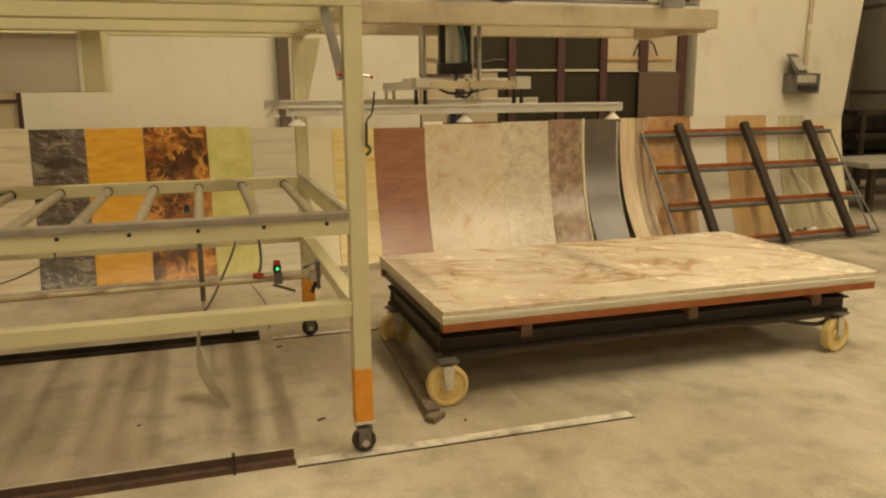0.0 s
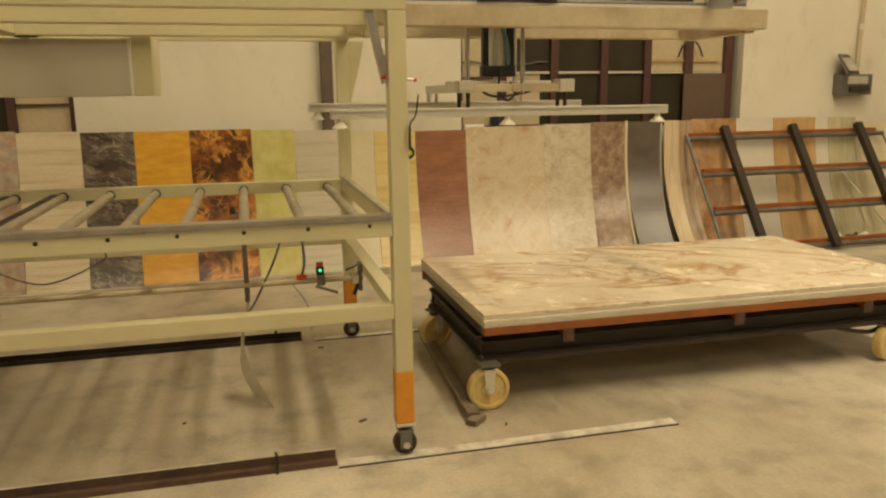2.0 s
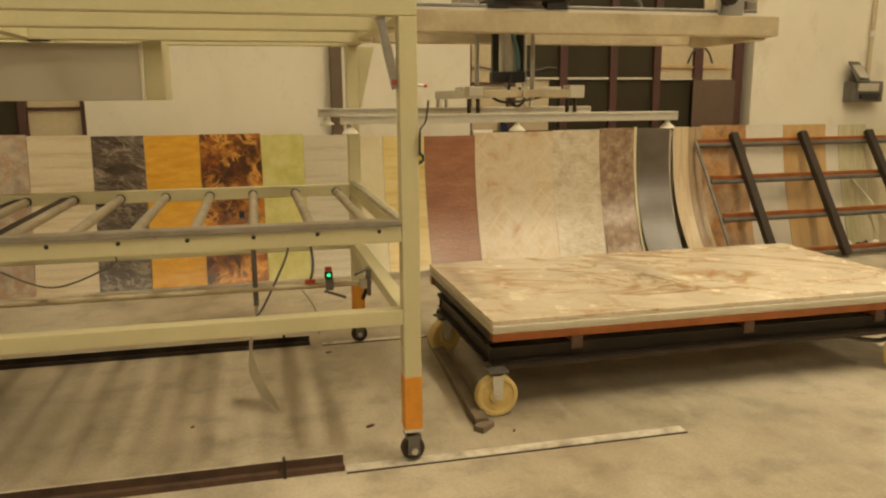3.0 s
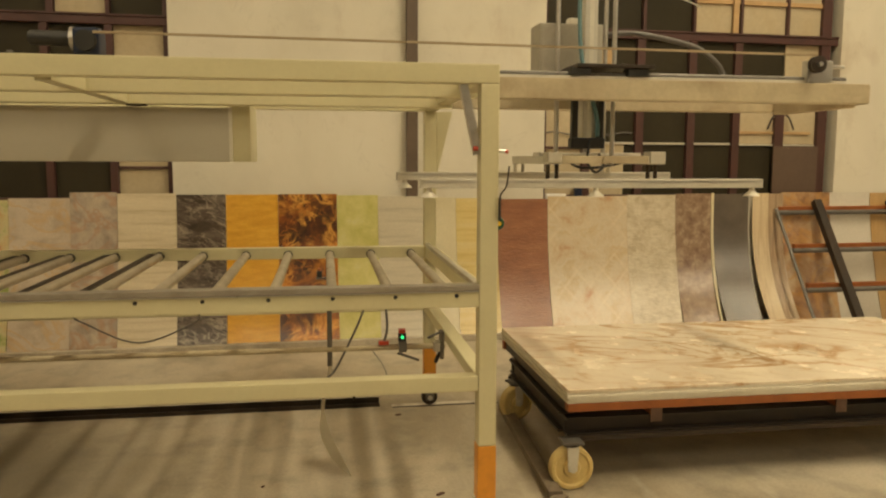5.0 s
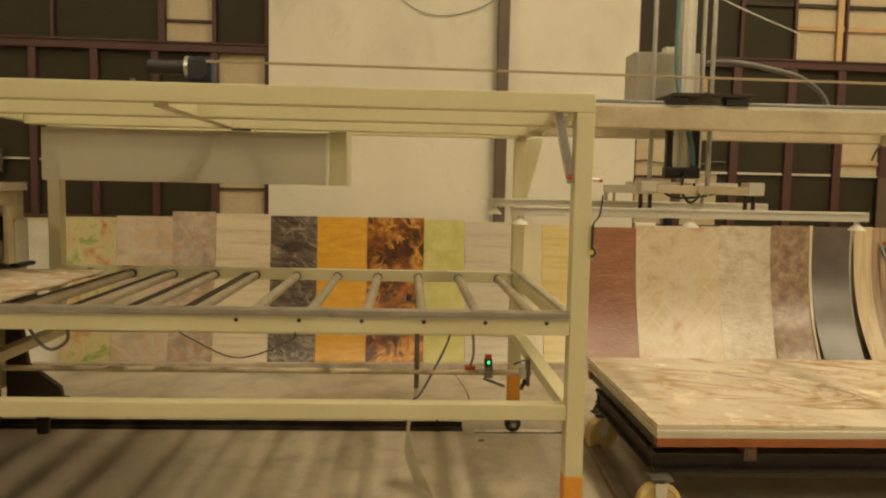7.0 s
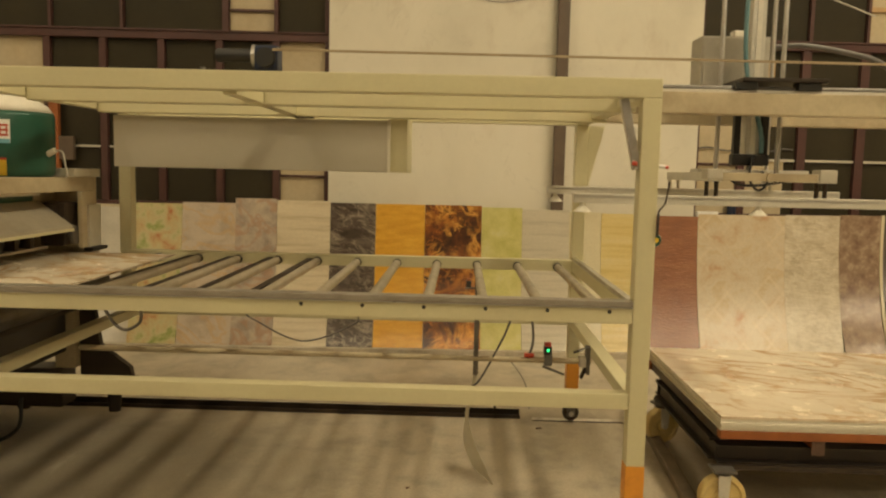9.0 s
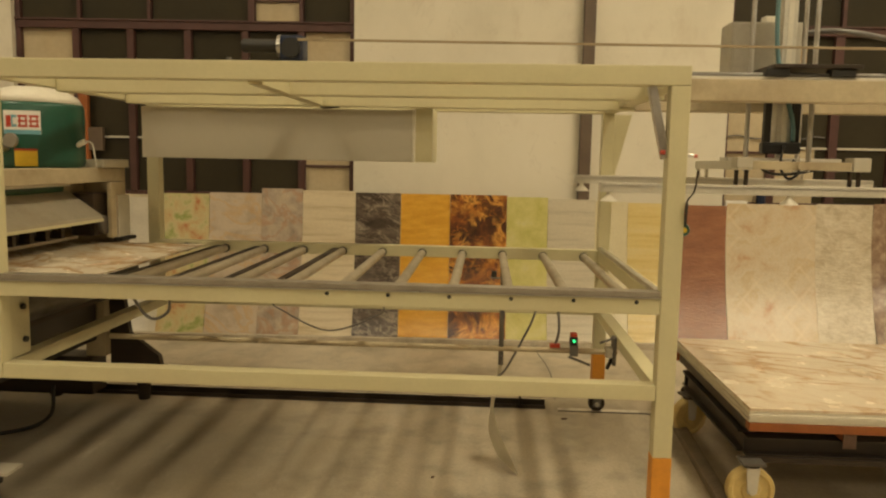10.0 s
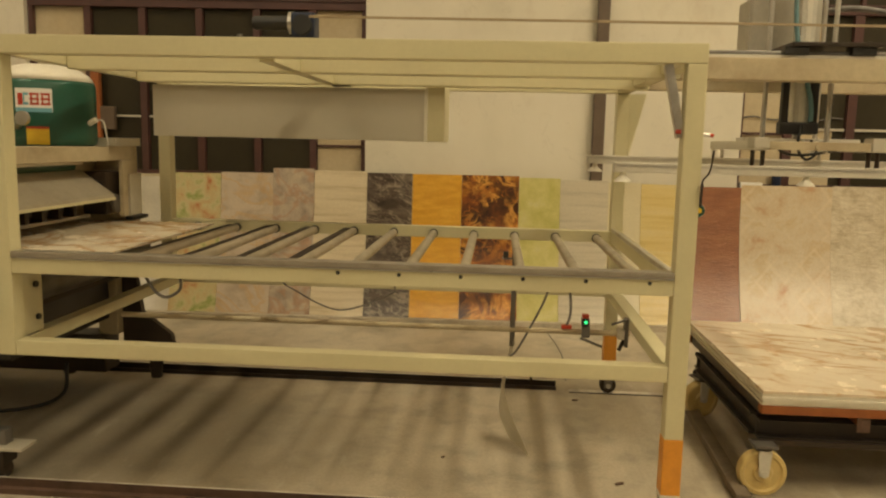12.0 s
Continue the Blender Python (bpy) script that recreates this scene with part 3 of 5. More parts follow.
part("coupling", rod((5.69, -0.03, 1.92), (5.691, -0.03, 1.97), 0.028), ALU, sw, turn=TURN_WALL)

# ---- sheets along the wall ----
def stripes(name, stops, rough=0.3, scale=5.0):
    return stone(name, stops, scale, (0.35, 1, 5), 0.4, rough)


def lattice_sheet():
    """Beige embossed sheet: cloudy print with a faint raised diamond lattice."""
    m = stone("beige_embossed_sheet", [(0.30, (0.50, 0.27, 0.14)), (0.40, (0.60, 0.47, 0.31)), (0.52, (0.64, 0.54, 0.39)), (0.62, (0.58, 0.44, 0.26)), (0.75, (0.66, 0.56, 0.42))], 4.2, (1, 1, 1), 1.0, 0.36, coat=1.0, coat_rough=0.17, coat_ior=2.0, relief=0.35, relief_scale=14)
    nt = m.node_tree
    p = nt.nodes["Principled BSDF"]
    c = p.inputs["Base Color"].links[0].from_socket
    tc = nt.nodes.new("ShaderNodeTexCoord")
    for turn in (0.72, -0.72):
        mp, w = nt.nodes.new("ShaderNodeMapping"), nt.nodes.new("ShaderNodeTexWave")
        mp.inputs["Rotation"].default_value = (0, turn, 0)
        nt.links.new(tc.outputs["Object"], mp.inputs[0])
        nt.links.new(mp.outputs[0], w.inputs["Vector"])
        w.inputs["Scale"].default_value, w.inputs["Distortion"].default_value, w.inputs["Detail"].default_value = 1.9, 0.6, 2
        line = ramp(nt, w.outputs["Fac"], [(0.93, (0, 0, 0)), (0.99, (0.40,) * 3)])
        gate = ramp(nt, noise_tex(nt, 2.2, 3).outputs[0], [(0.42, (0,) * 3), (0.56, (1,) * 3)])
        c = mix(nt, mix(nt, 1.0, line.outputs[0], gate.outputs[0], "MULTIPLY"), c, (0.74, 0.62, 0.44))
    nt.links.new(c, p.inputs["Base Color"])
    return m


P = {
    "pale": stone("pale_grey_print", [(0.3, (0.50, 0.46, 0.38)), (0.7, (0.66, 0.61, 0.51))], 3, (1, 1, 1), 1.2, 0.3),
    "green": stone("green_orange_jade_print", [(0.30, (0.46, 0.16, 0.06)), (0.40, (0.55, 0.40, 0.20)), (0.52, (0.56, 0.50, 0.27)), (0.62, (0.28, 0.33, 0.09)), (0.75, (0.58, 0.53, 0.33))], 6.5, (1, 1, 1), 1.0, 0.3),
    "pink": stone("grey_pink_marble_print", [(0.3, (0.40, 0.32, 0.24)), (0.5, (0.55, 0.46, 0.36)), (0.75, (0.62, 0.52, 0.40))], 5, (1, 1, 1.4), 1.2, 0.3, (0.58, 0.36, 0.14), 2.3, vein_width=0.02),
    "mauve": stone("mauve_grey_marble_print", [(0.3, (0.27, 0.22, 0.18)), (0.5, (0.46, 0.38, 0.30)), (0.7, (0.60, 0.50, 0.37))], 7.0, (1, 1, 1.2), 1.2, 0.3, (0.42, 0.21, 0.11), 4),
    "travertine": stripes("beige_travertine_print", [(0.3, (0.50, 0.40, 0.25)), (0.5, (0.68, 0.58, 0.41)), (0.7, (0.73, 0.64, 0.47))]),
    "emperador": veiny("dark_brown_marble_print", [(0.32, (0.030, 0.020, 0.016)), (0.5, (0.075, 0.054, 0.042)), (0.68, (0.17, 0.135, 0.105))], 7.0, (0.8, 1, 2.0), ((5.0, 0.026, 0.85, (0.40, 0.34, 0.27), (0.38, 0.52)), (10.0, 0.026, 0.75, (0.34, 0.28, 0.22), (0.40, 0.55)))),
    "orange": stone("orange_onyx_print", [(0.3, (0.63, 0.31, 0.025)), (0.6, (0.76, 0.41, 0.045)), (0.8, (0.80, 0.47, 0.07))], 12.0, (0.6, 1, 2.2), 0.5, 0.3),
    "flame": veiny("flame_onyx_print", [(0.30, (0.022, 0.008, 0.006)), (0.48, (0.070, 0.020, 0.010)), (0.60, (0.17, 0.045, 0.012)), (0.72, (0.34, 0.10, 0.018))], 5.0, (1, 1, 1), ((3.0, 0.075, 0.95, (0.52, 0.19, 0.022), (0.42, 0.54)), (5.5, 0.045, 0.95, (0.80, 0.40, 0.08), (0.44, 0.55)), (10.0, 0.03, 0.8, (0.55, 0.20, 0.03), (0.42, 0.54)))),
    "lime": stone("lime_green_jade_print", [(0.3, (0.50, 0.47, 0.13)), (0.55, (0.63, 0.58, 0.22)), (0.8, (0.66, 0.63, 0.36))], 6.5, (1, 1, 1), 0.8, 0.3),
    "greystripe": stripes("pale_grey_striped_print", [(0.3, (0.46, 0.41, 0.31)), (0.5, (0.59, 0.53, 0.41)), (0.75, (0.63, 0.57, 0.45))]),
    "cream": stone("cream_print", [(0.3, (0.62, 0.54, 0.34)), (0.7, (0.72, 0.65, 0.46))], 2.5, (1, 1, 1), 1.0, 0.3),
    "yellow": stripes("yellow_striped_print", [(0.3, (0.58, 0.42, 0.14)), (0.5, (0.70, 0.55, 0.23)), (0.7, (0.74, 0.62, 0.32))], 0.25, 4.0),
    "redbrown": stone("red_brown_embossed_sheet", [(0.3, (0.23, 0.080, 0.030)), (0.55, (0.31, 0.115, 0.045)), (0.75, (0.38, 0.155, 0.065))], 6, (0.7, 1, 2.6), 0.6, 0.36, coat=1.0, coat_rough=0.17, coat_ior=2.0, relief=0.7, relief_scale=45, relief_stretch=(0.5, 1, 2.0)),
    "beige": lattice_sheet(),
    "pebble": stone("silvery_embossed_sheet", [(0.3, (0.46, 0.37, 0.25)), (0.55, (0.62, 0.54, 0.40)), (0.75, (0.70, 0.63, 0.50))], 9, (1, 1, 1.3), 1.2, 0.30, coat=1.0, coat_rough=0.17, coat_ior=2.0, relief=1.0, relief_scale=26, relief_stretch=(0.7, 1, 1.5)),
    "mosaic": stone("brown_mosaic_sheet", [(0.3, (0.17, 0.09, 0.055)), (0.52, (0.30, 0.20, 0.13)), (0.72, (0.46, 0.35, 0.24))], 16, (1, 1, 1), 0.6, 0.34, coat=1.0, coat_rough=0.17, coat_ior=2.0, relief=0.3, relief_scale=30),
    "slate": stone("dark_grey_gloss_sheet", [(0.3, (0.070, 0.053, 0.040)), (0.7, (0.120, 0.095, 0.073))], 3, (1, 1, 1), 1.0, 0.30, coat=1.0, coat_rough=0.26, coat_ior=2.2),
    "woodstripe": stone("cream_wood_grain_sheet", [(0.3, (0.46, 0.33, 0.19)), (0.5, (0.62, 0.49, 0.31)), (0.7, (0.68, 0.56, 0.38))], 6.0, (4, 1, 0.3), 0.6, 0.36, coat=0.6, coat_rough=0.34),
    "woodbrown": stone("streaked_brown_wood_sheet", [(0.3, (0.24, 0.15, 0.085)), (0.5, (0.40, 0.28, 0.17)), (0.7, (0.52, 0.40, 0.26))], 6.0, (4, 1, 0.3), 0.6, 0.36, coat=0.6, coat_rough=0.34),
    "brownmarble": stone("brown_orange_marble_sheet", [(0.3, (0.20, 0.10, 0.055)), (0.5, (0.42, 0.24, 0.12)), (0.7, (0.60, 0.46, 0.28))], 4.0, (1, 1, 1), 1.4, 0.22, (0.55, 0.28, 0.08), 3),
    "white": stone("white_sheet", [(0.3, (0.62, 0.57, 0.48)), (0.7, (0.70, 0.65, 0.56))], 2.0, (1, 1, 1), 0.8, 0.25),
    "tan": stone("tan_wood_sheet", [(0.3, (0.46, 0.28, 0.11)), (0.6, (0.58, 0.38, 0.17)), (0.8, (0.63, 0.44, 0.22))], 4.0, (2.5, 1, 0.4), 0.6, 0.25),
    "sage": stone("sage_striped_sheet", [(0.3, (0.38, 0.36, 0.20)), (0.5, (0.52, 0.47, 0.30)), (0.7, (0.62, 0.55, 0.40))], 4.0, (3, 1, 0.4), 0.6, 0.25),
}
FLAT = [
    (-3.50, -3.02, 1.05, "white", "white printed sheet"), (-3.02, -2.62, 1.065, "pale", "pale grey stone-print sheet"), (-2.62, -2.25, 1.10, "green", "green and orange jade-print sheet"),
    (-2.25, -1.84, 1.112, "pink", "grey-pink marble-print sheet"), (-1.84, -1.52, 1.153, "mauve", "mauve-grey marble-print sheet"), (-1.52, -1.108, 1.142, "travertine", "beige travertine-print sheet"),
    (-1.108, -0.756, 1.133, "emperador", "dark brown marble-print sheet"), (-0.756, -0.374, 1.131, "orange", "bright orange onyx-print sheet"), (-0.374, 0.067, 1.133, "flame", "dark flame-patterned onyx-print sheet"),
    (0.067, 0.384, 1.122, "lime", "lime green jade-print sheet"), (0.384, 0.75, 1.112, "greystripe", "pale grey striped stone-print sheet"), (0.75, 1.0, 1.10, "cream", "cream stone-print sheet"), (1.0, 1.335, 1.095, "yellow", "yellow striped onyx-print sheet"),
]
solid("wall_ledge", block(-3.55, 1.33, -0.34, -0.002, 0, 0.045, 0.004), FLOOR, "low dusty concrete ledge along the foot of the wall", "ledge", kind="structure", turn=TURN_WALL)
for i, (a, b, top, key, text) in enumerate(FLAT):
    step = 0.012 * (i % 2)
    solid("printed_sheet", sheet_leaning(a, b - 0.002, top, -0.075 - 0.012 + step * 0.4, -0.30 + step * 0.4, 1.7, base=0.046), P[key], text + " leaning on the wall", "sheet", "sheets along the wall", turn=TURN_WALL)
HOLLOW = [
    (1.335, 1.764, 1.085, "redbrown", "glossy red-brown embossed sheet", 0.0, -0.29, 1.9), (1.766, 2.455, 1.105, "beige", "glossy beige patterned embossed sheet", 0.0, -0.30, 1.95), (2.456, 2.886, 1.112, "pebble", "silvery cream pebbled embossed sheet", 0.0, -0.302, 1.96),
    (2.888, 3.212, 1.122, "mosaic", "brown mosaic-print sheet", 0.004, -0.33, 2.5), (3.214, 3.236, 1.126, "cream", "narrow cream sheet edge", 0.008, -0.345, 2.5), (3.238, 3.565, 1.118, "slate", "glossy dark grey sheet", 0.0, -0.42, 2.6),
    (3.568, 3.592, 1.10, "white", "narrow white sheet edge", -0.02, -0.40, 2.6), (3.597, 3.745, 1.122, "woodstripe", "cream wood-grain sheet", 0.012, -0.48, 2.6), (3.747, 3.893, 1.118, "woodbrown", "streaked brown wood-grain sheet", 0.0, -0.46, 2.6),
]
for a, b, top, key, text, off, fore, bend in HOLLOW:
    solid("curved_sheet", sheet_leaning(a, b, top, -0.07 - off, fore - off, bend), P[key], text + " bowed against the wall", "sheet", "curved sheets along the wall", turn=TURN_WALL)
RIGHT = [
    (3.895, 4.365, 1.128, "brownmarble", "brown and orange marble-print sheet"), (4.367, 4.77, 1.124, "white", "plain white sheet"), (4.772, 5.24, 1.12, "tan", "tan wood-print sheet"),
    (5.242, 5.39, 1.115, "white", "plain white sheet"), (5.392, 5.71, 1.112, "sage", "sage striped sheet"), (5.712, 6.19, 1.06, "cream", "pale cream sheet"),
]
for i, (a, b, top, key, text) in enumerate(RIGHT):
    step = 0.006 * (i % 2)
    solid("printed_sheet", sheet_leaning(a, b, top, -0.042 + step, -0.30 + step, 1.5), P[key], text + " leaning behind the steel rack", "sheet", "sheets along the wall", turn=TURN_WALL)

# ---- the roller table with its lifting gantry ----
T = 0.066
X0, X1, YF, YB = -1.935, 0.587, 2.539, 4.070
table = thing("roller_conveyor", (-0.66, 3.3, 0), "cream steel roller conveyor frame with a lifting gantry on top", "conveyor")


def leg(x, y, foot, z1=1.655):
    if foot:
        p = part("leg", block(x, x + T, y, y + T, 0.347, z1, 0.005), CREAM, table)
        part("orange_band", block(x - 0.0015, x + T + 0.0015, y - 0.0015, y + T + 0.0015, 0.139, 0.347, 0.004), ORANGE, table, "orange painted foot band")
        part("foot_plate", block(x - 0.003, x + T + 0.003, y - 0.003, y + T + 0.003, 0.127, 0.1385, 0.002), ALU, table)
        part("caster_neck", rod((x + T / 2, y + T / 2, 0.112), (x + T / 2, y + T / 2, 0.127), 0.022, 14), DARKSTEEL, table)
        part("caster_crown", block(x + 0.004, x + T - 0.004, y - 0.002, y + T + 0.002, 0.100, 0.112, 0.003), GREYSTEEL, table)
        for ya in (y - 0.002, y + T - 0.010):
            part("caster_fork", block(x + 0.010, x + T - 0.010, ya, ya + 0.010, 0.035, 0.0998, 0.004), GREYSTEEL, table)
        w = part("caster_wheel", turned([(0.012, -0.021), (0.042, -0.021), (0.046, -0.012), (0.046, 0.012), (0.042, 0.021), (0.012, 0.021)], (x + T / 2, y + T / 2, 0.0525), "Y", 24), DARKSTEEL, table)
        part("axle", rod((x + T / 2, y - 0.012, 0.0525), (x + T / 2, y + T + 0.010, 0.0525), 0.013, 16), STEEL, w)
    else:
        p = part("leg", block(x, x + T, y, y + T, 0.556, z1, 0.005), CREAM, table)
    return p


leg(0.521, YF, True)
leg(0.520, YB, True)
leg(X0, YF, False)
leg(-1.990, YB, False)
# top frame
part("top_beam", block(X0 - 0.03, X1, YF, YF + T, 1.6555, 1.722, 0.005), CREAM, table)
part("top_beam", block(-1.99, 0.586, YB, YB + T, 1.655, 1.722, 0.005), CREAM, table)
for x in (0.521, -0.955, X0):
    part("cross_beam", block(x, x + T * (1 if x > 0 else 0.8), YF + T + 0.002, YB - 0.002, 1.646 if -1 < x < 0 else 1.658, 1.70 if -1 < x < 0 else 1.718, 0.003), CREAM, table)
# gantry beams that run out over the trolley
for y in (2.985, 3.60):
    part("gantry_beam", block(X0 + 0.056, 0.598, y, y + 0.075, 1.642, 1.729, 0.006), CREAM, table)
    b = part("gantry_extension", block(0.60, 2.352, y, y + 0.075, 1.642, 1.729, 0.006), CREAM_DULL, table, "dusty stained cream beam running out over the trolley")
    part("end_cap", block(2.352, 2.357, y + 0.004, y + 0.071, 1.646, 1.725, 0.002), CREAM_DULL, b)
    rail = part("linear_rail", rod((-1.9, y + 0.03, 1.748), (2.25, y + 0.03, 1.748), 0.010, 12), GREYSTEEL, table, "polished steel guide rail")
    part("rail_base", block(-1.9, 2.25, y + 0.012, y + 0.048, 1.7295, 1.741, 0.002), ALU, rail)
part("gantry_end_beam", block(2.28, 2.345, 3.062, 3.598, 1.63, 1.70, 0.005), CREAM_DULL, table)
# braces
part("brace", beam((0.462, YF + 0.035, 1.655), (0.518, YF + 0.035, 1.41), 0.03, 0.03, 0.003), STEEL, table, "bare steel corner brace")
part("gusset", extruded([(0.588, 1.653), (0.675, 1.653), (0.588, 1.30)], YB + 0.01, YB + 0.05), CREAM, table)
# working level
part("front_rail", block(X0 + T + 0.001, 0.520, YF + 0.001, YF + 0.05, 0.866, 0.922, 0.004), CREAM, table)
part("edge_strip", block(X0 + T + 0.001, 0.520, YF - 0.004, YF + 0.056, 0.9265, 0.948, 0.004), EDGESTEEL, table, "worn bare steel edge strip")
# thin bright lip that draws the highlight line under the edge strip
part("highlight_lip", block(X0 + T + 0.001, 0.520, YF - 0.006, YF + 0.05, 0.9225, 0.926, 0.001), STEEL, table, "bright steel lip added for the edge highlight")
part("back_rail", block(-1.92, 0.519, YB - 0.035, YB + 0.02, 0.862, 0.922, 0.004), CREAM, table)
part("side_rail", block(0.520, 0.580, YF + T + 0.001, YB - 0.001, 0.862, 0.918, 0.004), CREAM, table)
part("side_strip", block(0.522, 0.545, YF + T + 0.001, YB - 0.001, 0.9185, 0.938, 0.003), STEEL, table)
part("side_rail", block(X0, X0 + 0.05, YF + T + 0.001, YB - 0.001, 0.862, 0.905, 0.004), CREAM, table)
# lower ring
part("low_rail", block(X0 + T + 0.001, 0.520, YF + 0.002, YF + T - 0.002, 0.556, 0.612, 0.005), CREAM, table)
part("low_rail", block(-1.92, 0.519, YB + 0.002, YB + 0.05, 0.556, 0.606, 0.005), CREAM, table)
part("low_side_rail", block(0.518, 0.578, YF + T + 0.001, YB - 0.001, 0.556, 0.606, 0.005), CREAM, table)
part("low_side_rail", block(X0 + 0.004, X0 + 0.062, YF + T + 0.001, YB - 0.001, 0.556, 0.606, 0.005), CREAM, table)
# rollers with the bolt holes of their axles
for i in range(12):
    x = 0.438 - 0.2186 * i
    if x < X0 + 0.08:
        break
    r = part("roller", rod((x, YF + 0.075, 0.887), (x, YB - 0.05, 0.887), 0.0205, 20), ROLLER, table, smooth=False)
    part("axle", rod((x, YF + 0.052, 0.887), (x, YB - 0.036, 0.887), 0.008, 10), STEEL, r)
    part("collar", rod((x, YB - 0.075, 0.887), (x, YB - 0.051, 0.887), 0.024, 16), BLACK, r)
    if i > 5:
        # added strip standing in for the dark gap left of the roller
        part("dark_strip", block(x - 0.058, x - 0.026, YF + 0.07, YB - 0.045, 0.880, 0.902, 0.003), DARKSTEEL, table, "dark strip added beside the roller")
    if i < 6:
        part("bolt_hole", rod((x, YF - 0.0015, 0.9095), (x, YF + 0.004, 0.9095), 0.0075, 12), BLACK, table)
# light sheet box at the back of the gantry
cover = part("cover_box", block(-1.839, -0.463, 3.685, 4.06, 1.379, 1.634, 0.004), SHEETMETAL, table, "smooth grey-white sheet metal cover")
part("cover_end", block(-0.461, -0.370, 3.70, 4.06, 1.379, 1.650, 0.004), CREAM, cover)
part("cover_edge", block(-0.468, -0.453, 3.676, 3.699, 1.377, 1.640, 0.002), WHITEPLASTIC, cover)
part("fitting", block(-0.92, -0.83, 3.64, 3.68, 1.636, 1.65, 0.004), BLACK, table)
# lower sensor bar
bar = part("sensor_bar", rod((X0 + 0.062, 3.36, 0.528), (0.525, 3.36, 0.528), 0.013, 14), CREAM_DULL, table, "long round bar with small sensors")
s = part("sensor", block(0.305, 0.341, 3.335, 3.372, 0.559, 0.596, 0.004), BLACK, table, "black sensor with a lit green eye and red cap")
part("eye", rod((0.323, 3.3345, 0.580), (0.323, 3.330, 0.580), 0.0065, 14), LED, s)
part("cap", block(0.308, 0.338, 3.337, 3.370, 0.5965, 0.614, 0.004), RED, s)
part("clamp", block(0.308, 0.345, 3.34, 3.38, 0.505, 0.558, 0.006), GREYSTEEL, s)
part("lever", beam((0.30, 3.34, 0.505), (0.40, 3.33, 0.470), 0.008, 0.012, 0.002), GREYSTEEL, s)
part("plug", block(0.215, 0.262, 3.345, 3.372, 0.542, 0.560, 0.004), RED, bar)
for x in (-0.062, -0.020):
    rs = part("roller_sensor", block(x, x + 0.024, 3.345, 3.372, 0.862, 0.892, 0.004), BLACK, table, "small black sensor between the rollers")
    part("cap", block(x + 0.004, x + 0.020, 3.349, 3.368, 0.8922, 0.902, 0.003), RUSTORANGE, rs)
part("sensor_plate", block(-0.066, 0.008, 3.345, 3.374, 0.855, 0.8615, 0.002), GREYSTEEL, table)
part("bracket", block(0.500, 0.517, 3.33, 3.39, 0.47, 0.60, 0.004), GREYSTEEL, table)
part("bracket_lever", beam((0.475, 3.33, 0.455), (0.51, 3.36, 0.52), 0.010, 0.018, 0.003), DARKSTEEL, table)
part("bracket_pin", rod((0.44, 3.33, 0.575), (0.515, 3.35, 0.60), 0.006, 10), GREYSTEEL, table)
part("bracket_clamp", block(0.470, 0.500, 3.33, 3.39, 0.505, 0.55, 0.006), STEEL, table)
part("hanger_plate", block(-0.020, 0.003, 3.352, 3.372, 0.45, 0.86, 0.003), GREYSTEEL, table)
for pts, r in (
    ([(0.165, 3.40, 0.79), (0.137, 3.36, 0.68), (0.065, 3.355, 0.526), (0.01, 3.34, 0.43), (-0.03, 3.32, 0.40)], 0.006),
    ([(0.225, 3.38, 0.80), (0.245, 3.37, 0.74), (0.255, 3.36, 0.62), (0.235, 3.358, 0.54)], 0.007),
    ([(-0.87, 2.585, 0.864), (-0.847, 2.62, 0.832), (-0.667, 2.62, 0.756), (-0.479, 2.62, 0.822), (-0.455, 2.585, 0.864)], 0.0035),
    ([(-1.385, 2.585, 0.864), (-1.363, 2.62, 0.80), (-1.32, 2.62, 0.780), (-1.27, 2.62, 0.81), (-1.25, 2.585, 0.864)], 0.007),
):
    part("cable", hose(pts, r * 0.85), CABLE, table, smooth=True)
# small pneumatic fitting and the hanging reel on the front leg
v = part("air_fitting", rod((0.582, YF + 0.02, 1.424), (0.612, YF + 0.02, 1.421), 0.006, 12), STEEL, table)
part("red_tip", rod((0.612, YF + 0.02, 1.421), (0.624, YF + 0.02, 1.420), 0.0062, 12), RED, v)
part("red_grip", rod((0.497, YF + 0.02, 1.432), (0.5145, YF + 0.02, 1.430), 0.008, 12), RED, v)
part("wire_hook", hose([(0.622, YF - 0.01, 1.37), (0.612, YF - 0.01, 1.30), (0.592, YF - 0.01, 1.27), (0.590, YF - 0.01, 1.24)], 0.003, 6), DARKSTEEL, table)
part("hook_strap", beam((0.590, YF - 0.01, 1.26), (0.588, YF - 0.01, 1.18), 0.008, 0.01, 0.002), BLACK, table)
reel = part("tape_reel", turned([(0.006, -0.012), (0.021, -0.014), (0.025, 0.0), (0.021, 0.014), (0.006, 0.012)], (0.590, YF + 0.03, 1.165), "Y", 24), GREEN, table, "small green tape reel")
part("reel_hub", rod((0.592, YF + 0.018, 1.165), (0.592, YF + 0.012, 1.165), 0.009, 16), YELLOW, reel)
part("bolt", rod((-1.01, YF + 0.03, 1.722), (-1.01, YF + 0.03, 1.734), 0.010, 8), GREYSTEEL, table)
part("bolt", rod((0.42, 3.02, 1.729), (0.42, 3.02, 1.768), 0.014, 8), GREYSTEEL, table)

# drive motor and belt
motor = thing("drive_motor", (-0.97, 3.02, 1.722), "black and blue geared motor on the gantry beam", "motor")
part("body", rod((-1.105, 3.02, 1.840), (-0.955, 3.02, 1.840), 0.028, 24, bevel=0.006), BLACK, motor)
part("flange", rod((-0.955, 3.02, 1.840), (-0.94, 3.02, 1.840), 0.044, 24), STEEL, motor)
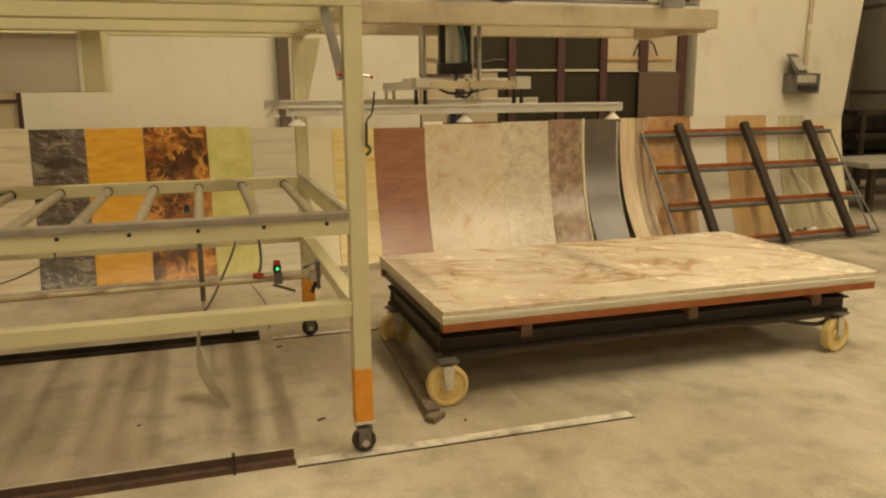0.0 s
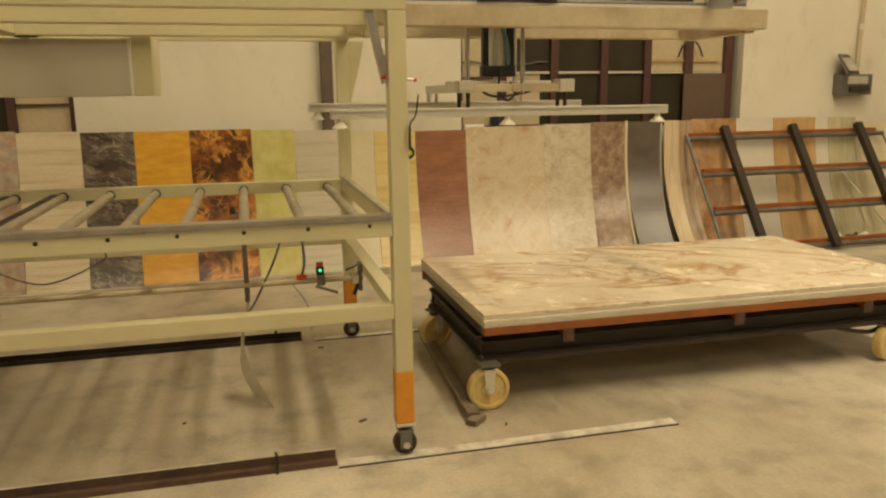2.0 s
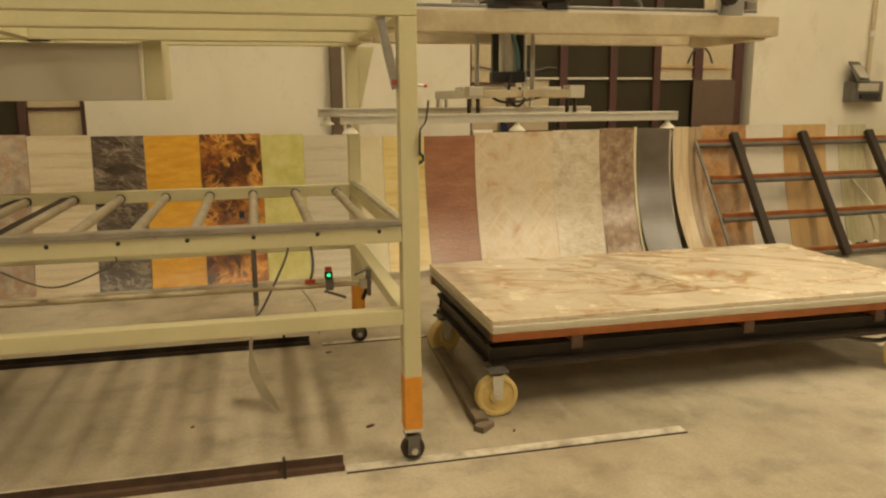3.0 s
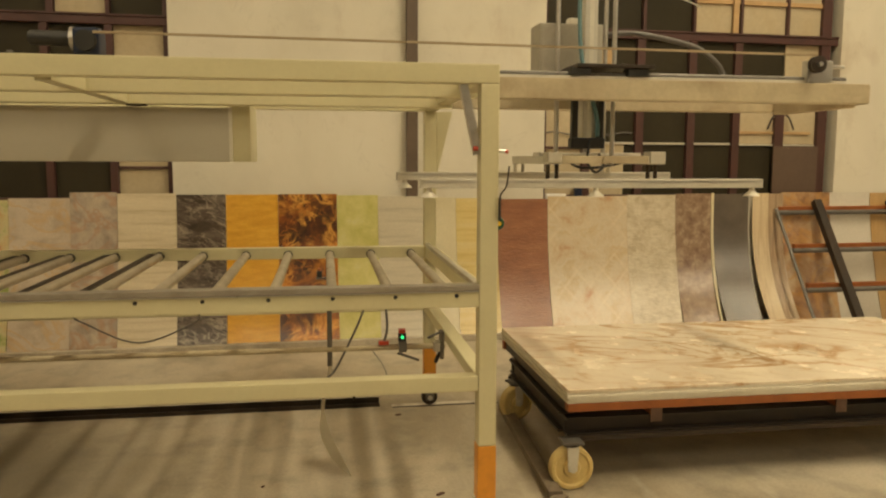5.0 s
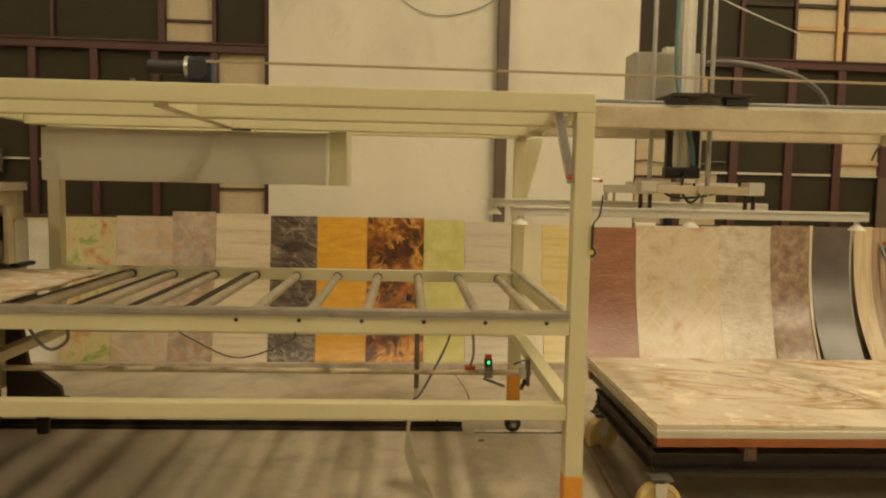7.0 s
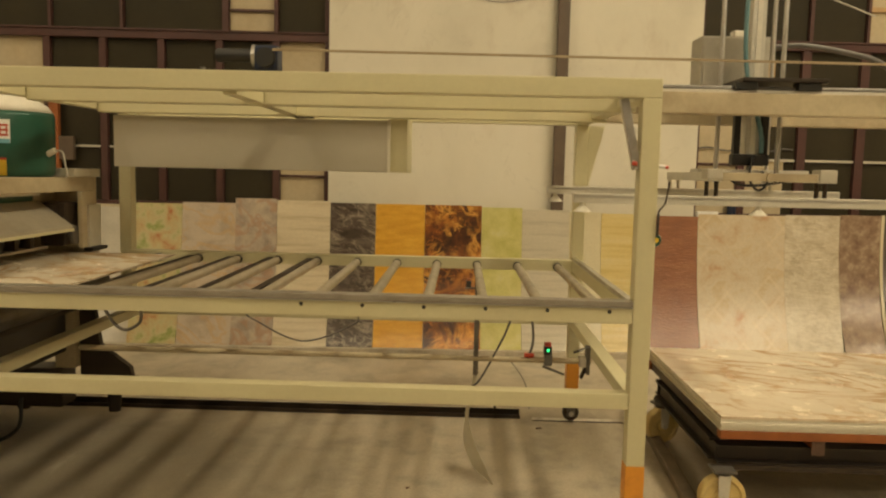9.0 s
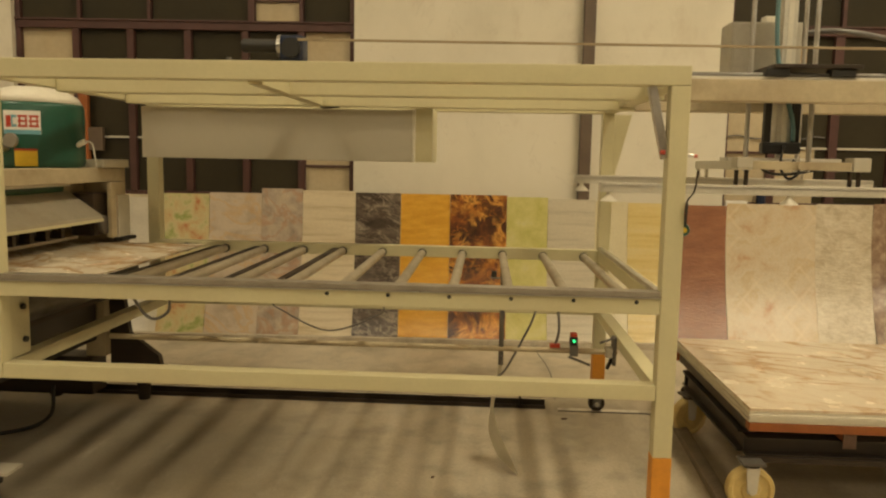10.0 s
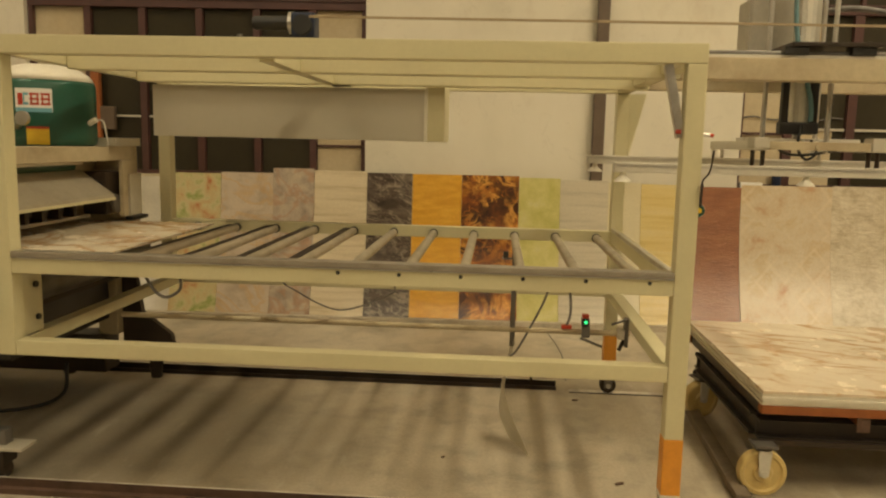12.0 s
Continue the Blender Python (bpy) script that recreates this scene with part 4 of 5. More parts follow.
part("gearbox", block(-0.94, -0.845, 2.97, 3.07, 1.777, 1.878, 0.014), BLUE, motor)
part("gear_face", rod((-0.89, 2.965, 1.825), (-0.89, 2.950, 1.825), 0.040, 24, bevel=0.004), BLACK, motor)
part("foot", block(-0.96, -0.83, 2.98, 3.07, 1.7225, 1.776, 0.006), DARKSTEEL, motor)
part("drive_belt", beam((-0.86, 2.948, 1.856), (2.068, 2.948, 1.841), 0.006, 0.010, 0.002), ROPE, motor, "tan toothed drive belt")
pul = thing("idler_pulley", (2.10, 2.98, 1.729), "dark idler pulley on a bracket at the gantry's end", "pulley")
part("wheel", turned([(0.010, -0.014), (0.036, -0.014), (0.032, 0.0), (0.036, 0.014), (0.010, 0.014)], (2.068, 2.948, 1.802), "Y", 24), DARKSTEEL, pul)
part("axle", rod((2.068, 2.92, 1.802), (2.068, 3.03, 1.802), 0.010, 12), STEEL, pul)
part("bracket", block(2.05, 2.17, 2.985, 3.03, 1.7295, 1.825, 0.006), STEEL, pul)
part("tension_bolt", rod((2.171, 3.0, 1.80), (2.23, 3.0, 1.80), 0.008, 10), STEEL, pul)

# ---- the suction lifter on its carriage ----
CX = 1.15
lift = thing("suction_lifter", (CX, 3.32, 1.3), "aluminium suction lifter hanging from a gantry carriage, with two long arms", "lifter")
part("carriage_plate", block(CX - 0.14, CX + 0.20, 2.97, 3.68, 1.772, 1.788, 0.003), DARKSTEEL, lift, "dark steel carriage plate")
for x in (CX - 0.12, CX + 0.13):
    for y in (3.015, 3.63):
        part("bearing_block", block(x - 0.045, x + 0.045, y - 0.032, y + 0.032, 1.742, 1.7715, 0.004), BLACK, lift)
part("column", block(CX - 0.005, CX + 0.055, 3.28, 3.36, 1.45, 3.2, 0.004), ALU, lift, "aluminium column")
part("column_groove", block(CX + 0.014, CX + 0.036, 3.276, 3.2795, 1.46, 3.2), WHITEPLASTIC, lift)
for x in (CX - 0.045, CX + 0.075):
    part("column_rail", block(x - 0.014, x + 0.014, 3.27, 3.30, 1.45, 1.77, 0.002), BLACK, lift)
part("column_foot", block(CX - 0.065, CX + 0.095, 3.26, 3.31, 1.445, 1.495, 0.008), BLACK, lift)
part("cylinder_rod", rod((CX + 0.025, 3.32, 1.395), (CX + 0.025, 3.32, 1.45), 0.014, 14), STEEL, lift)
part("hose_line", hose([(CX - 0.03, 3.27, 3.2), (CX - 0.03, 3.27, 2.4), (CX - 0.028, 3.27, 1.9), (CX + 0.05, 3.262, 1.60), (CX + 0.06, 3.262, 1.50)], 0.010), HOSEBLUE, lift, "dusty light blue air hose", smooth=True)
for x, y in ((CX - 0.155, 3.20), (CX + 0.105, 3.20), (CX + 0.16, 3.46)):
    part("guide_rod", rod((x, y, 1.37), (x, y, 3.0), 0.010, 12), STEEL, lift)
cab = part("control_cabinet", block(CX - 0.17, CX + 0.14, 3.44, 3.60, 1.789, 2.03, 0.008), GREY, lift, "grey control cabinet")
part("cabinet_door", block(CX - 0.16, CX + 0.13, 3.434, 3.4395, 1.80, 2.02, 0.002), GREY, cab)
part("valve", block(CX - 0.02, CX + 0.03, 3.46, 3.52, 2.0305, 2.06, 0.008), WHITEPLASTIC, cab)
part("cable_hose", hose([(CX + 0.13, 3.50, 1.985), (CX + 0.30, 3.46, 1.995), (CX + 0.55, 3.45, 1.953), (CX + 0.665, 3.45, 1.91), (CX + 0.75, 3.45, 1.831), (CX + 0.76, 3.44, 1.735)], 0.013), CABLE, lift, "thick grey ribbed cable hose", smooth=True)
# head
part("head_plate", block(CX - 0.21, CX + 0.27, 3.26, 3.38, 1.383, 1.397, 0.003), ALU, lift)
part("head_beam", block(CX - 0.168, CX + 0.222, 3.06, 3.12, 1.348, 1.382, 0.003), CREAM_DULL, lift, "dusty box-section head beam")
part("head_flange", rod((CX + 0.025, 3.0595, 1.365), (CX + 0.025, 3.05, 1.365), 0.018, 18), CREAM_DULL, lift)
part("head_bar", block(CX - 0.23, CX - 0.17, 3.06, 3.70, 1.345, 1.382, 0.003), ALU, lift)
part("head_bar", block(CX + 0.22, CX + 0.29, 3.06, 3.70, 1.345, 1.382, 0.003), ALU, lift)
part("head_clamp", block(CX - 0.235, CX - 0.17, 3.05, 3.13, 1.352, 1.396, 0.006), SHEETMETAL, lift)
part("head_clamp", block(CX + 0.225, CX + 0.295, 3.05, 3.13, 1.345, 1.400, 0.006), SHEETMETAL, lift)
for x in (CX - 0.22, CX - 0.18, CX + 0.235, CX + 0.27):
    part("spacer", rod((x, 3.10, 1.283), (x, 3.10, 1.3445), 0.009, 12), DARKSTEEL, lift)
    part("spacer", rod((x, 3.67, 1.303), (x, 3.67, 1.3445), 0.009, 12), ALU, lift)
for y, z, xa, xb in ((3.10, 1.262, CX - 0.775, CX + 0.775), (3.67, 1.283, CX - 0.82, CX + 0.60)):
    arm = part("arm", block(xa, xb, y - 0.022, y + 0.022, z - 0.02, z + 0.02, 0.004), ALU, lift, "long aluminium arm")
    part("arm_slot", block(xa + 0.01, xb - 0.01, y - 0.0235, y - 0.0222, z + 0.004, z + 0.010), STEEL, arm)
    for x in (xa + 0.04, (xa + xb) / 2, xb - 0.04):
        cup = part("suction_cup", turned([(0.010, 0.0), (0.012, -0.012), (0.018, -0.018), (0.034, -0.033), (0.036, -0.038), (0.004, -0.036)], (x, y, z - 0.020), "Z", 20), WHITEPLASTIC, arm, "pale suction cup")
for pts in ([(CX - 0.10, 3.27, 1.385), (CX - 0.05, 3.22, 1.335), (CX + 0.03, 3.2, 1.33), (CX + 0.15, 3.22, 1.35), (CX + 0.22, 3.25, 1.375)], [(CX + 0.02, 3.25, 1.45), (CX + 0.0, 3.22, 1.36), (CX + 0.03, 3.20, 1.31), (CX + 0.07, 3.2, 1.34), (CX + 0.06, 3.24, 1.39)]):
    part("air_line", hose(pts, 0.006), BLACK, lift, smooth=True)

for ob in lift.children:
    if ob.name.split(".")[0] in ("head_plate", "head_beam", "head_flange", "head_bar", "head_clamp", "spacer", "arm", "air_line"):
        ob.location.z += 0.03

# thin plastic strip that hangs to the floor
own = bmesh.new()
line = smooth_line([(-0.008, 3.37, 0.50), (-0.012, 3.36, 0.42), (-0.040, 3.33, 0.30), (-0.042, 3.30, 0.23), (-0.024, 3.28, 0.135), (0.036, 3.255, 0.003)], 8)
grow = [0.018 + 0.085 * min(1.0, max(0.0, (0.25 - p.z) / 0.16)) for p in line]
left = [own.verts.new(p + g * Vector((-0.42, 1.0, 0))) for p, g in zip(line, grow)]
right = [own.verts.new(p + g * Vector((0.42, -1.0, 0))) for p, g in zip(line, grow)]
for i in range(len(line) - 1):
    own.faces.new((left[i], right[i], right[i + 1], left[i + 1]))
bmesh.ops.solidify(own, geom=own.faces[:], thickness=0.002)
solid("plastic_strip", own, SHEETWHITE, "thin pale plastic strip hanging down to the floor", "strip")

# ---- floor rails ----
def floor_channel(x0, x1, y, mat, label, hook_x):
    c = thing("floor_channel", ((x0 + x1) / 2, y, 0), label, "channel")
    b = block(x0, x1, y, y + 0.006, 0, 0.022, 0.001)
    block(x0, x1, y + 0.0065, y + 0.056, 0.0, 0.007, bm=b)
    block(x0, x1, y + 0.0565, y + 0.063, 0, 0.040, bm=b)
    part("channel", b, mat, c)
    part("worn_edge", block(x0, x1, y + 0.0562, y + 0.0635, 0.0402, 0.0422), STRIPSTEEL, c, "pale worn edge")
    part("clip", block(hook_x, hook_x + 0.012, y - 0.010, y + 0.074, 0.0425, 0.050, 0.001, bm=block(hook_x, hook_x + 0.012, y - 0.010, y - 0.003, 0, 0.075, 0.001)), DARKSTEEL, c)
    return c


floor_channel(-4.2, 0.288, 2.545, RUST, "rusty steel channel lying on the concrete as a rail", 0.06)
floor_channel(-4.2, 0.270, 4.11, DARKSTEEL, "dark steel channel lying on the concrete as a rail", 0.12)
solid("floor_strip", block(0.292, 1.71, 2.525, 2.580, 0, 0.0065, 0.002), STRIPSTEEL, "worn flat steel strip lying on the concrete", "strip", "floor strips")
solid("floor_strip", block(0.34, 0.95, 4.09, 4.13, 0, 0.0065, 0.002), STRIPSTEEL, "worn flat steel strip lying on the concrete", "strip", "floor strips")
solid("floor_joint", hose([(0.34, 4.3, 0.0), (0.36, 4.9, 0.0), (0.30, 5.5, 0.0)], 0.004, 6), CABLE, "thin dark line on the concrete", "wire")

for x0, x1, y in ((0.292, 1.712, 2.513), (0.34, 0.95, 4.078)):
    solid("strip_edge", block(x0, x1, y + 0.005, y + 0.0105, 0, 0.0045, 0.001), DARKSTEEL, "dark rusty edge along the flat floor strip", "strip edge", "floor strip edges")

# ---- the trolley with its stack of sheets ----
cart = thing("trolley", (2.15, 3.4, 0), "heavy dark steel trolley on yellow nylon wheels", "trolley")


def i_beam(p, q, w, h):
    p, q = Vector(p), Vector(q)
    b = beam(p + Vector((0, 0, h / 2 - 0.005)), q + Vector((0, 0, h / 2 - 0.005)), w, 0.010, 0.002)
    beam(p - Vector((0, 0, h / 2 - 0.005)), q - Vector((0, 0, h / 2 - 0.005)), w, 0.010, 0.002, b)
    return beam(p, q, 0.012, h - 0.021, 0, b)


for y in (2.985, 3.93):
    part("long_beam", i_beam((0.99, y, 0.254), (3.235, y, 0.254), 0.085, 0.080), CARTSTEEL, cart)
    part("foot_angle", block(0.96, 3.22, y - 0.058, y - 0.044, 0.196, 0.218, 0.002), DARKSTEEL, cart, "scuffed dark steel angle along the foot")
for x in (0.99, 3.20):
    part("end_beam", i_beam((x + 0.012, 2.995, 0.262), (x + 0.012, 3.89, 0.262), 0.07, 0.092), CARTSTEEL, cart)
part("front_tube", block(0.985, 3.372, 2.915, 2.962, 0.330, 0.366, 0.004), RUSTORANGE, cart, "orange primed steel tube")
part("back_tube", block(0.975, 3.375, 4.05, 4.10, 0.322, 0.366, 0.004), RUSTORANGE, cart)
for x in (0.985, 3.31):
    part("side_tube", block(x, x + 0.05, 2.957, 4.048, 0.322, 0.366, 0.004), DARKSTEEL, cart)
for x in (1.36, 2.24, 2.98):
    b = block(x, x + 0.005, 2.93, 4.06, 0.3085, 0.3215)
    block(x + 0.0, x + 0.055, 2.93, 4.06, 0.298, 0.308, bm=b)
    part("cross_channel", b, RUSTORANGE, cart)
    c = block(x, x + 0.052, 2.921, 2.929, 0.268, 0.3295, 0.002)
    block(x + 0.012, x + 0.042, 2.9185, 2.9208, 0.276, 0.320, bm=c)
    part("channel_end", c, RUST, cart)
for x, y, ang in ((0.998, 2.905, 0), (3.165, 2.945, 14), (0.985, 3.80, 20), (3.165, 3.85, -10)):
    turn = Matrix.Translation((x, y, 0)) @ Matrix.Rotation(radians(ang), 4, "Z")
    w = part("wheel", turned([(0.016, -0.024), (0.034, -0.026), (0.040, -0.016), (0.071, -0.016), (0.077, -0.026), (0.090, -0.025), (0.094, -0.018), (0.094, 0.018), (0.090, 0.025), (0.077, 0.026), (0.071, 0.016), (0.040, 0.016), (0.034, 0.026), (0.016, 0.024)], (0, 0, 0.0945), "Y", 36), WHEEL, cart, "yellow nylon wheel", turn)
    part("hub", rod((0, -0.039, 0.0945), (0, 0.039, 0.0945), 0.014, 14), ALU, w, turn=turn)
    for ya in (-0.034, 0.029):
        part("fork_cheek", extruded([(-0.026, 0.19), (0.026, 0.19), (0.019, 0.085), (-0.019, 0.085)], ya, ya + 0.005), ALU, cart, turn=turn)
    part("swivel_plate", block(-0.045, 0.045, -0.045, 0.045, 0.2025, 0.2145, 0.003), GREYSTEEL, cart, turn=turn)
    part("swivel", rod((0, 0, 0.188), (0, 0, 0.2024), 0.034, 20), DARKSTEEL, cart, turn=turn)
part("tow_bar", hose([(3.19, 3.10, 0.215), (3.02, 3.15, 0.16), (2.88, 3.18, 0.16), (3.10, 3.02, 0.13), (3.20, 2.99, 0.20)], 0.012), GREYSTEEL, cart, smooth=True)
part("packing_board", block(2.55, 3.0, 3.0, 3.3, 0.3085, 0.3205, 0.002), WHITEPLASTIC, cart)

z = 0.3668
for i in range(5):
    h = 0.0122
    dx, dy = 0.004 * math.sin(i * 2.1), 0.005 * math.cos(i * 1.7)
    if i < 4:
        solid("marble_sheet", block(0.982 + dx, 3.372 + dx, 2.912 + dy, 4.142 + dy, z, z + h - 0.0008, 0.0012), SHEETWHITE, "pale sheet edge in the stack on the trolley", "sheet", "sheets stacked on the trolley")
    else:
        top = solid("marble_sheet", block(0.982, 3.372, 2.910, 4.142, z, z + h, 0.0015), SLAB, "glossy beige marble-print sheet with rusty veins on the stack", "sheet", "sheets stacked on the trolley")
    z += h

solid("timber_batten", beam((0.90, 2.79, 0.022), (0.955, 3.95, 0.022), 0.06, 0.04, 0.006), OLDWOOD, "old split timber batten lying on the floor under the trolley", "batten")
solid("timber_offcut", beam((0.87, 2.74, 0.014), (0.935, 2.80, 0.014), 0.05, 0.026, 0.005), OLDWOOD, "splintered timber offcut on the concrete", "offcut")

# ---- the steel rack that leans on the wall ----
rack = thing("steel_rack", (5.1, -0.65, 0), "dark steel rack with orange and grey rails leaning on the wall", "rack", turn=TURN_WALL)
FOOT, HEADY, HEADZ = -0.72, -0.06, 1.0


def on_rack(x, u, lift=0.0):
    """A point on the leaning frame, u of the way up, lifted off its face."""
    d = Vector((0, HEADY - FOOT, HEADZ)).normalized()
    n = Vector((0, -d.z, d.y))
    return Vector((x, FOOT + (HEADY - FOOT) * u, 0.03 + HEADZ * u)) + n * lift


for x in (4.195, 4.93, 5.68):
    part("upright", beam(on_rack(x, -0.02, 0.04), on_rack(x, 1.0, 0.045), 0.072, 0.055, 0.004), DARKSTEEL, rack, turn=TURN_WALL)
for u, x0, x1 in ((0.012, 3.83, 6.03), (0.315, 3.84, 6.01), (0.62, 3.84, 5.99), (0.925, 3.81, 5.98)):
    part("rail", rod(on_rack(x0, u), on_rack(x1, u), 0.021, 14), GREYSTEEL, rack, "grey tube rail", turn=TURN_WALL)
    part("orange_rail", beam(on_rack(x0 + 0.04, u + 0.045, -0.022), on_rack(x1 - 0.05, u + 0.045, -0.022), 0.036, 0.036, 0.003), RUSTORANGE, rack, "orange primed rail", turn=TURN_WALL)
part("end_rod", rod(on_rack(3.815, 0.0, 0.012), on_rack(3.81, 0.95, 0.012), 0.014, 12), GREYSTEEL, rack, turn=TURN_WALL)
part("end_rod", rod(on_rack(5.95, 0.0, 0.012), on_rack(5.965, 0.93, 0.012), 0.010, 12), GREYSTEEL, rack, turn=TURN_WALL)
part("end_rod", rod(on_rack(6.06, 0.0, 0.005), on_rack(5.975, 0.60, 0.005), 0.009, 12), GREYSTEEL, rack, turn=TURN_WALL)
solid("leaning_strip", beam((5.50, -0.14, 0.62), (5.82, -0.56, 0.012), 0.04, 0.004, 0.001), WHITEPLASTIC, "narrow pale plastic strip leaning behind the rack", "strip", turn=TURN_WALL)
solid("floor_rod", rod((6.1, -0.78, 0.011), (6.75, -0.65, 0.011), 0.010, 10), GREYSTEEL, "thin steel rod lying on the floor beside the rack", "rod", turn=TURN_WALL)

# bottle and clips on the window sill
bot = thing("water_bottle", (2.06, 0.03, SILL + 0.02), "small blue plastic bottle on the window sill", "bottle", turn=TURN_WALL)
part("body", turned([(0.03, 0.0), (0.034, 0.006), (0.034, 0.12), (0.026, 0.15), (0.014, 0.165)], (2.06, 0.03, SILL + 0.0205), "Z", 20), BLUE, bot, turn=TURN_WALL, smooth=True)
part("cap", rod((2.06, 0.03, SILL + 0.186), (2.06, 0.03, SILL + 0.206), 0.016, 16), LIGHTBLUE, bot, turn=TURN_WALL)
solid("folded_paper", block(1.78, 1.95, 0.005, 0.05, SILL + 0.0205, SILL + 0.062, 0.008), PAPER, "folded grey-white packet on the window sill", "packet", turn=TURN_WALL)

# ---- the laminating press at the far end of the rollers ----
press = thing("laminating_press", (-2.6, 3.4, 0), "cream laminating press with a white hood, feeding the rollers", "press")
part("side_frame", block(-3.3, -2.12, 4.00, 4.08, 0.62, 1.33, 0.01), CREAM_DULL, press)
part("side_frame", block(-3.3, -2.14, 2.56, 2.62, 0.62, 1.33, 0.01), CREAM_DULL, press)
part("top_beam", block(-2.22, -2.10, 2.625, 3.995, 1.245, 1.318, 0.006), CREAM_DULL, press)
part("top_plate", block(-3.3, -2.23, 2.625, 3.995, 1.27, 1.310, 0.006), CREAM_DULL, press)
part("corner_block", block(-2.20, -2.06, 3.72, 4.0, 1.320, 1.362, 0.004), SHEETMETAL, press)
part("green_shaft", rod((-2.26, 2.63, 1.215), (-2.26, 3.64, 1.215), 0.03, 20), GREEN, press, "green painted shaft")
part("hood_back", block(-2.3, -2.285, 2.63, 3.66, 1.06, 1.20), CREAM_DULL, press)
part("hood", extruded([(-2.275, 1.205), (-2.262, 1.213), (-2.065, 1.075), (-2.062, 1.058), (-2.074, 1.058)], 2.63, 3.70), SHADESHEET, press, "sloping white sheet hood, greyed for its shade")
part("end_plate", block(-2.24, -2.09, 3.86, 3.994, 0.945, 1.244, 0.006), CREAM_DULL, press)
part("gear_side", block(-2.24, -2.11, 3.705, 3.859, 0.965, 1.19, 0.02), DARKSTEEL, press)
part("gear_wheel", rod((-2.11, 3.78, 1.02), (-2.085, 3.78, 1.02), 0.05, 24, bevel=0.005), GREYSTEEL, press)
part("upper_panel", block(-2.30, -2.24, 3.35, 3.86, 1.192, 1.244, 0.004), CREAM_DULL, press)
# black block added to keep the space below the bed dark
part("dark_underside", block(-3.3, -2.16, 2.95, 3.79, 0.40, 0.619, 0.01), BLACK, press, "dark block added to fill the press underside")
part("nip_roller", rod((-2.24, 2.63, 1.005), (-2.24, 3.60, 1.005), 0.032, 24), RUBBER, press, "dark rubber nip roller")
for i in range(7):
    part("finger", block(-2.215, -2.16, 2.70 + 0.13 * i, 2.73 + 0.13 * i, 0.975, 1.05, 0.004), DARKSTEEL, press)
part("white_guard", block(-2.09, -2.075, 3.90, 4.03, 0.945, 1.17, 0.003), WHITEPLASTIC, press, "white plastic guard")
part("hood_lip", block(-2.068, -2.056, 2.63, 3.70, 1.046, 1.060, 0.002), CREAM, press)
part("rust_post", block(-2.088, -2.064, 3.80, 3.855, 0.95, 1.244, 0.004), CREAM_DULL, press, "stained cream post")
part("shaft_cover", block(-2.235, -2.195, 2.63, 3.64, 1.226, 1.243, 0.003), WHITEPLASTIC, press, "white cover strip over the shaft")
part("guide_bar", block(-2.21, -2.19, 2.64, 3.69, 0.955, 0.970, 0.003), SHADESHEET, press)
part("guard_foot", block(-2.10, -2.05, 3.88, 4.05, 0.924, 0.944, 0.004), BLACK, press)
part("bed", block(-3.3, -2.10, 2.63, 3.99, 0.62, 0.90, 0.008), DARKSTEEL, press, "dark press bed")
part("bed_roller", rod((-2.06, 2.66, 0.74), (-2.06, 3.95, 0.74), 0.075, 28), GREYSTEEL, press)
part("base_beam", block(-3.3, -2.2, 3.80, 3.96, 0.09, 0.30, 0.01), DARKSTEEL, press)
part("base_post", block(-2.24, -2.13, 3.82, 3.95, 0.3005, 0.6195, 0.008), CREAM_DULL, press)
part("base_post", block(-3.2, -3.08, 2.72, 2.84, 0.12, 0.6195, 0.008), CREAM_DULL, press)
part("base_gusset", extruded([(-2.128, 0.62), (-2.05, 0.62), (-2.02, 0.42), (-1.86, 0.30), (-1.84, 0.20), (-2.128, 0.20)], 3.87, 3.91), DARKSTEEL, press)
part("base_foot", block(-2.128, -1.84, 3.83, 3.95, 0.19, 0.235, 0.006), DARKSTEEL, press)
for x in (-2.9, -2.45, -1.95):
    part("levelling_foot", rod((x, 3.88, 0.055), (x, 3.88, 0.19 if x > -2 else 0.09), 0.03, 16, 0.04), DARKSTEEL, press)
part("side_cover", block(-3.3, -2.12, 4.085, 4.10, 0.62, 0.92, 0.004), CREAM_DULL, press)
bf = part("front_foot", block(-2.12, -1.985, 2.60, 2.69, 0.085, 0.15, 0.006), DARKSTEEL, press)
part("foot_tray", block(-2.12, -1.905, 2.592, 2.695, 0.151, 0.163, 0.002), SHEETMETAL, bf)
part("foot_bracket", block(-2.07, -1.985, 2.62, 2.67, 0.1635, 0.225, 0.006), GREYSTEEL, bf)
part("foot_wheel", rod((-2.04, 2.615, 0.0545), (-2.04, 2.675, 0.0545), 0.046, 24), DARKSTEEL, bf)
part("plate_bolt", rod((X0 + 0.0625, 2.68, 0.80), (X0 + 0.074, 2.68, 0.80), 0.012, 10), BLACK, press)
part("side_plate", block(X0 + 0.0, X0 + 0.062, 2.607, 2.73, 0.612, 0.858, 0.004), CREAM, press)
part("plate_bolt", rod((X0 + 0.0625, 2.69, 0.67), (X0 + 0.074, 2.69, 0.67), 0.012, 10), BLACK, press)
part("power_cable", hose([(-2.3, 3.6, 0.20), (-2.30, 3.55, 0.05), (-2.42, 3.42, 0.012), (-2.75, 3.30, 0.012), (-3.2, 3.22, 0.012)], 0.010), BLACK, press, smooth=True)
part("air_hose", hose([(-1.965, 2.53, 0.83), (-1.935, 2.52, 0.80), (-1.93, 2.52, 0.74), (-1.96, 2.53, 0.70), (-2.02, 2.54, 0.69)], 0.008), LIGHTBLUE, press, "light blue air hose", smooth=True)

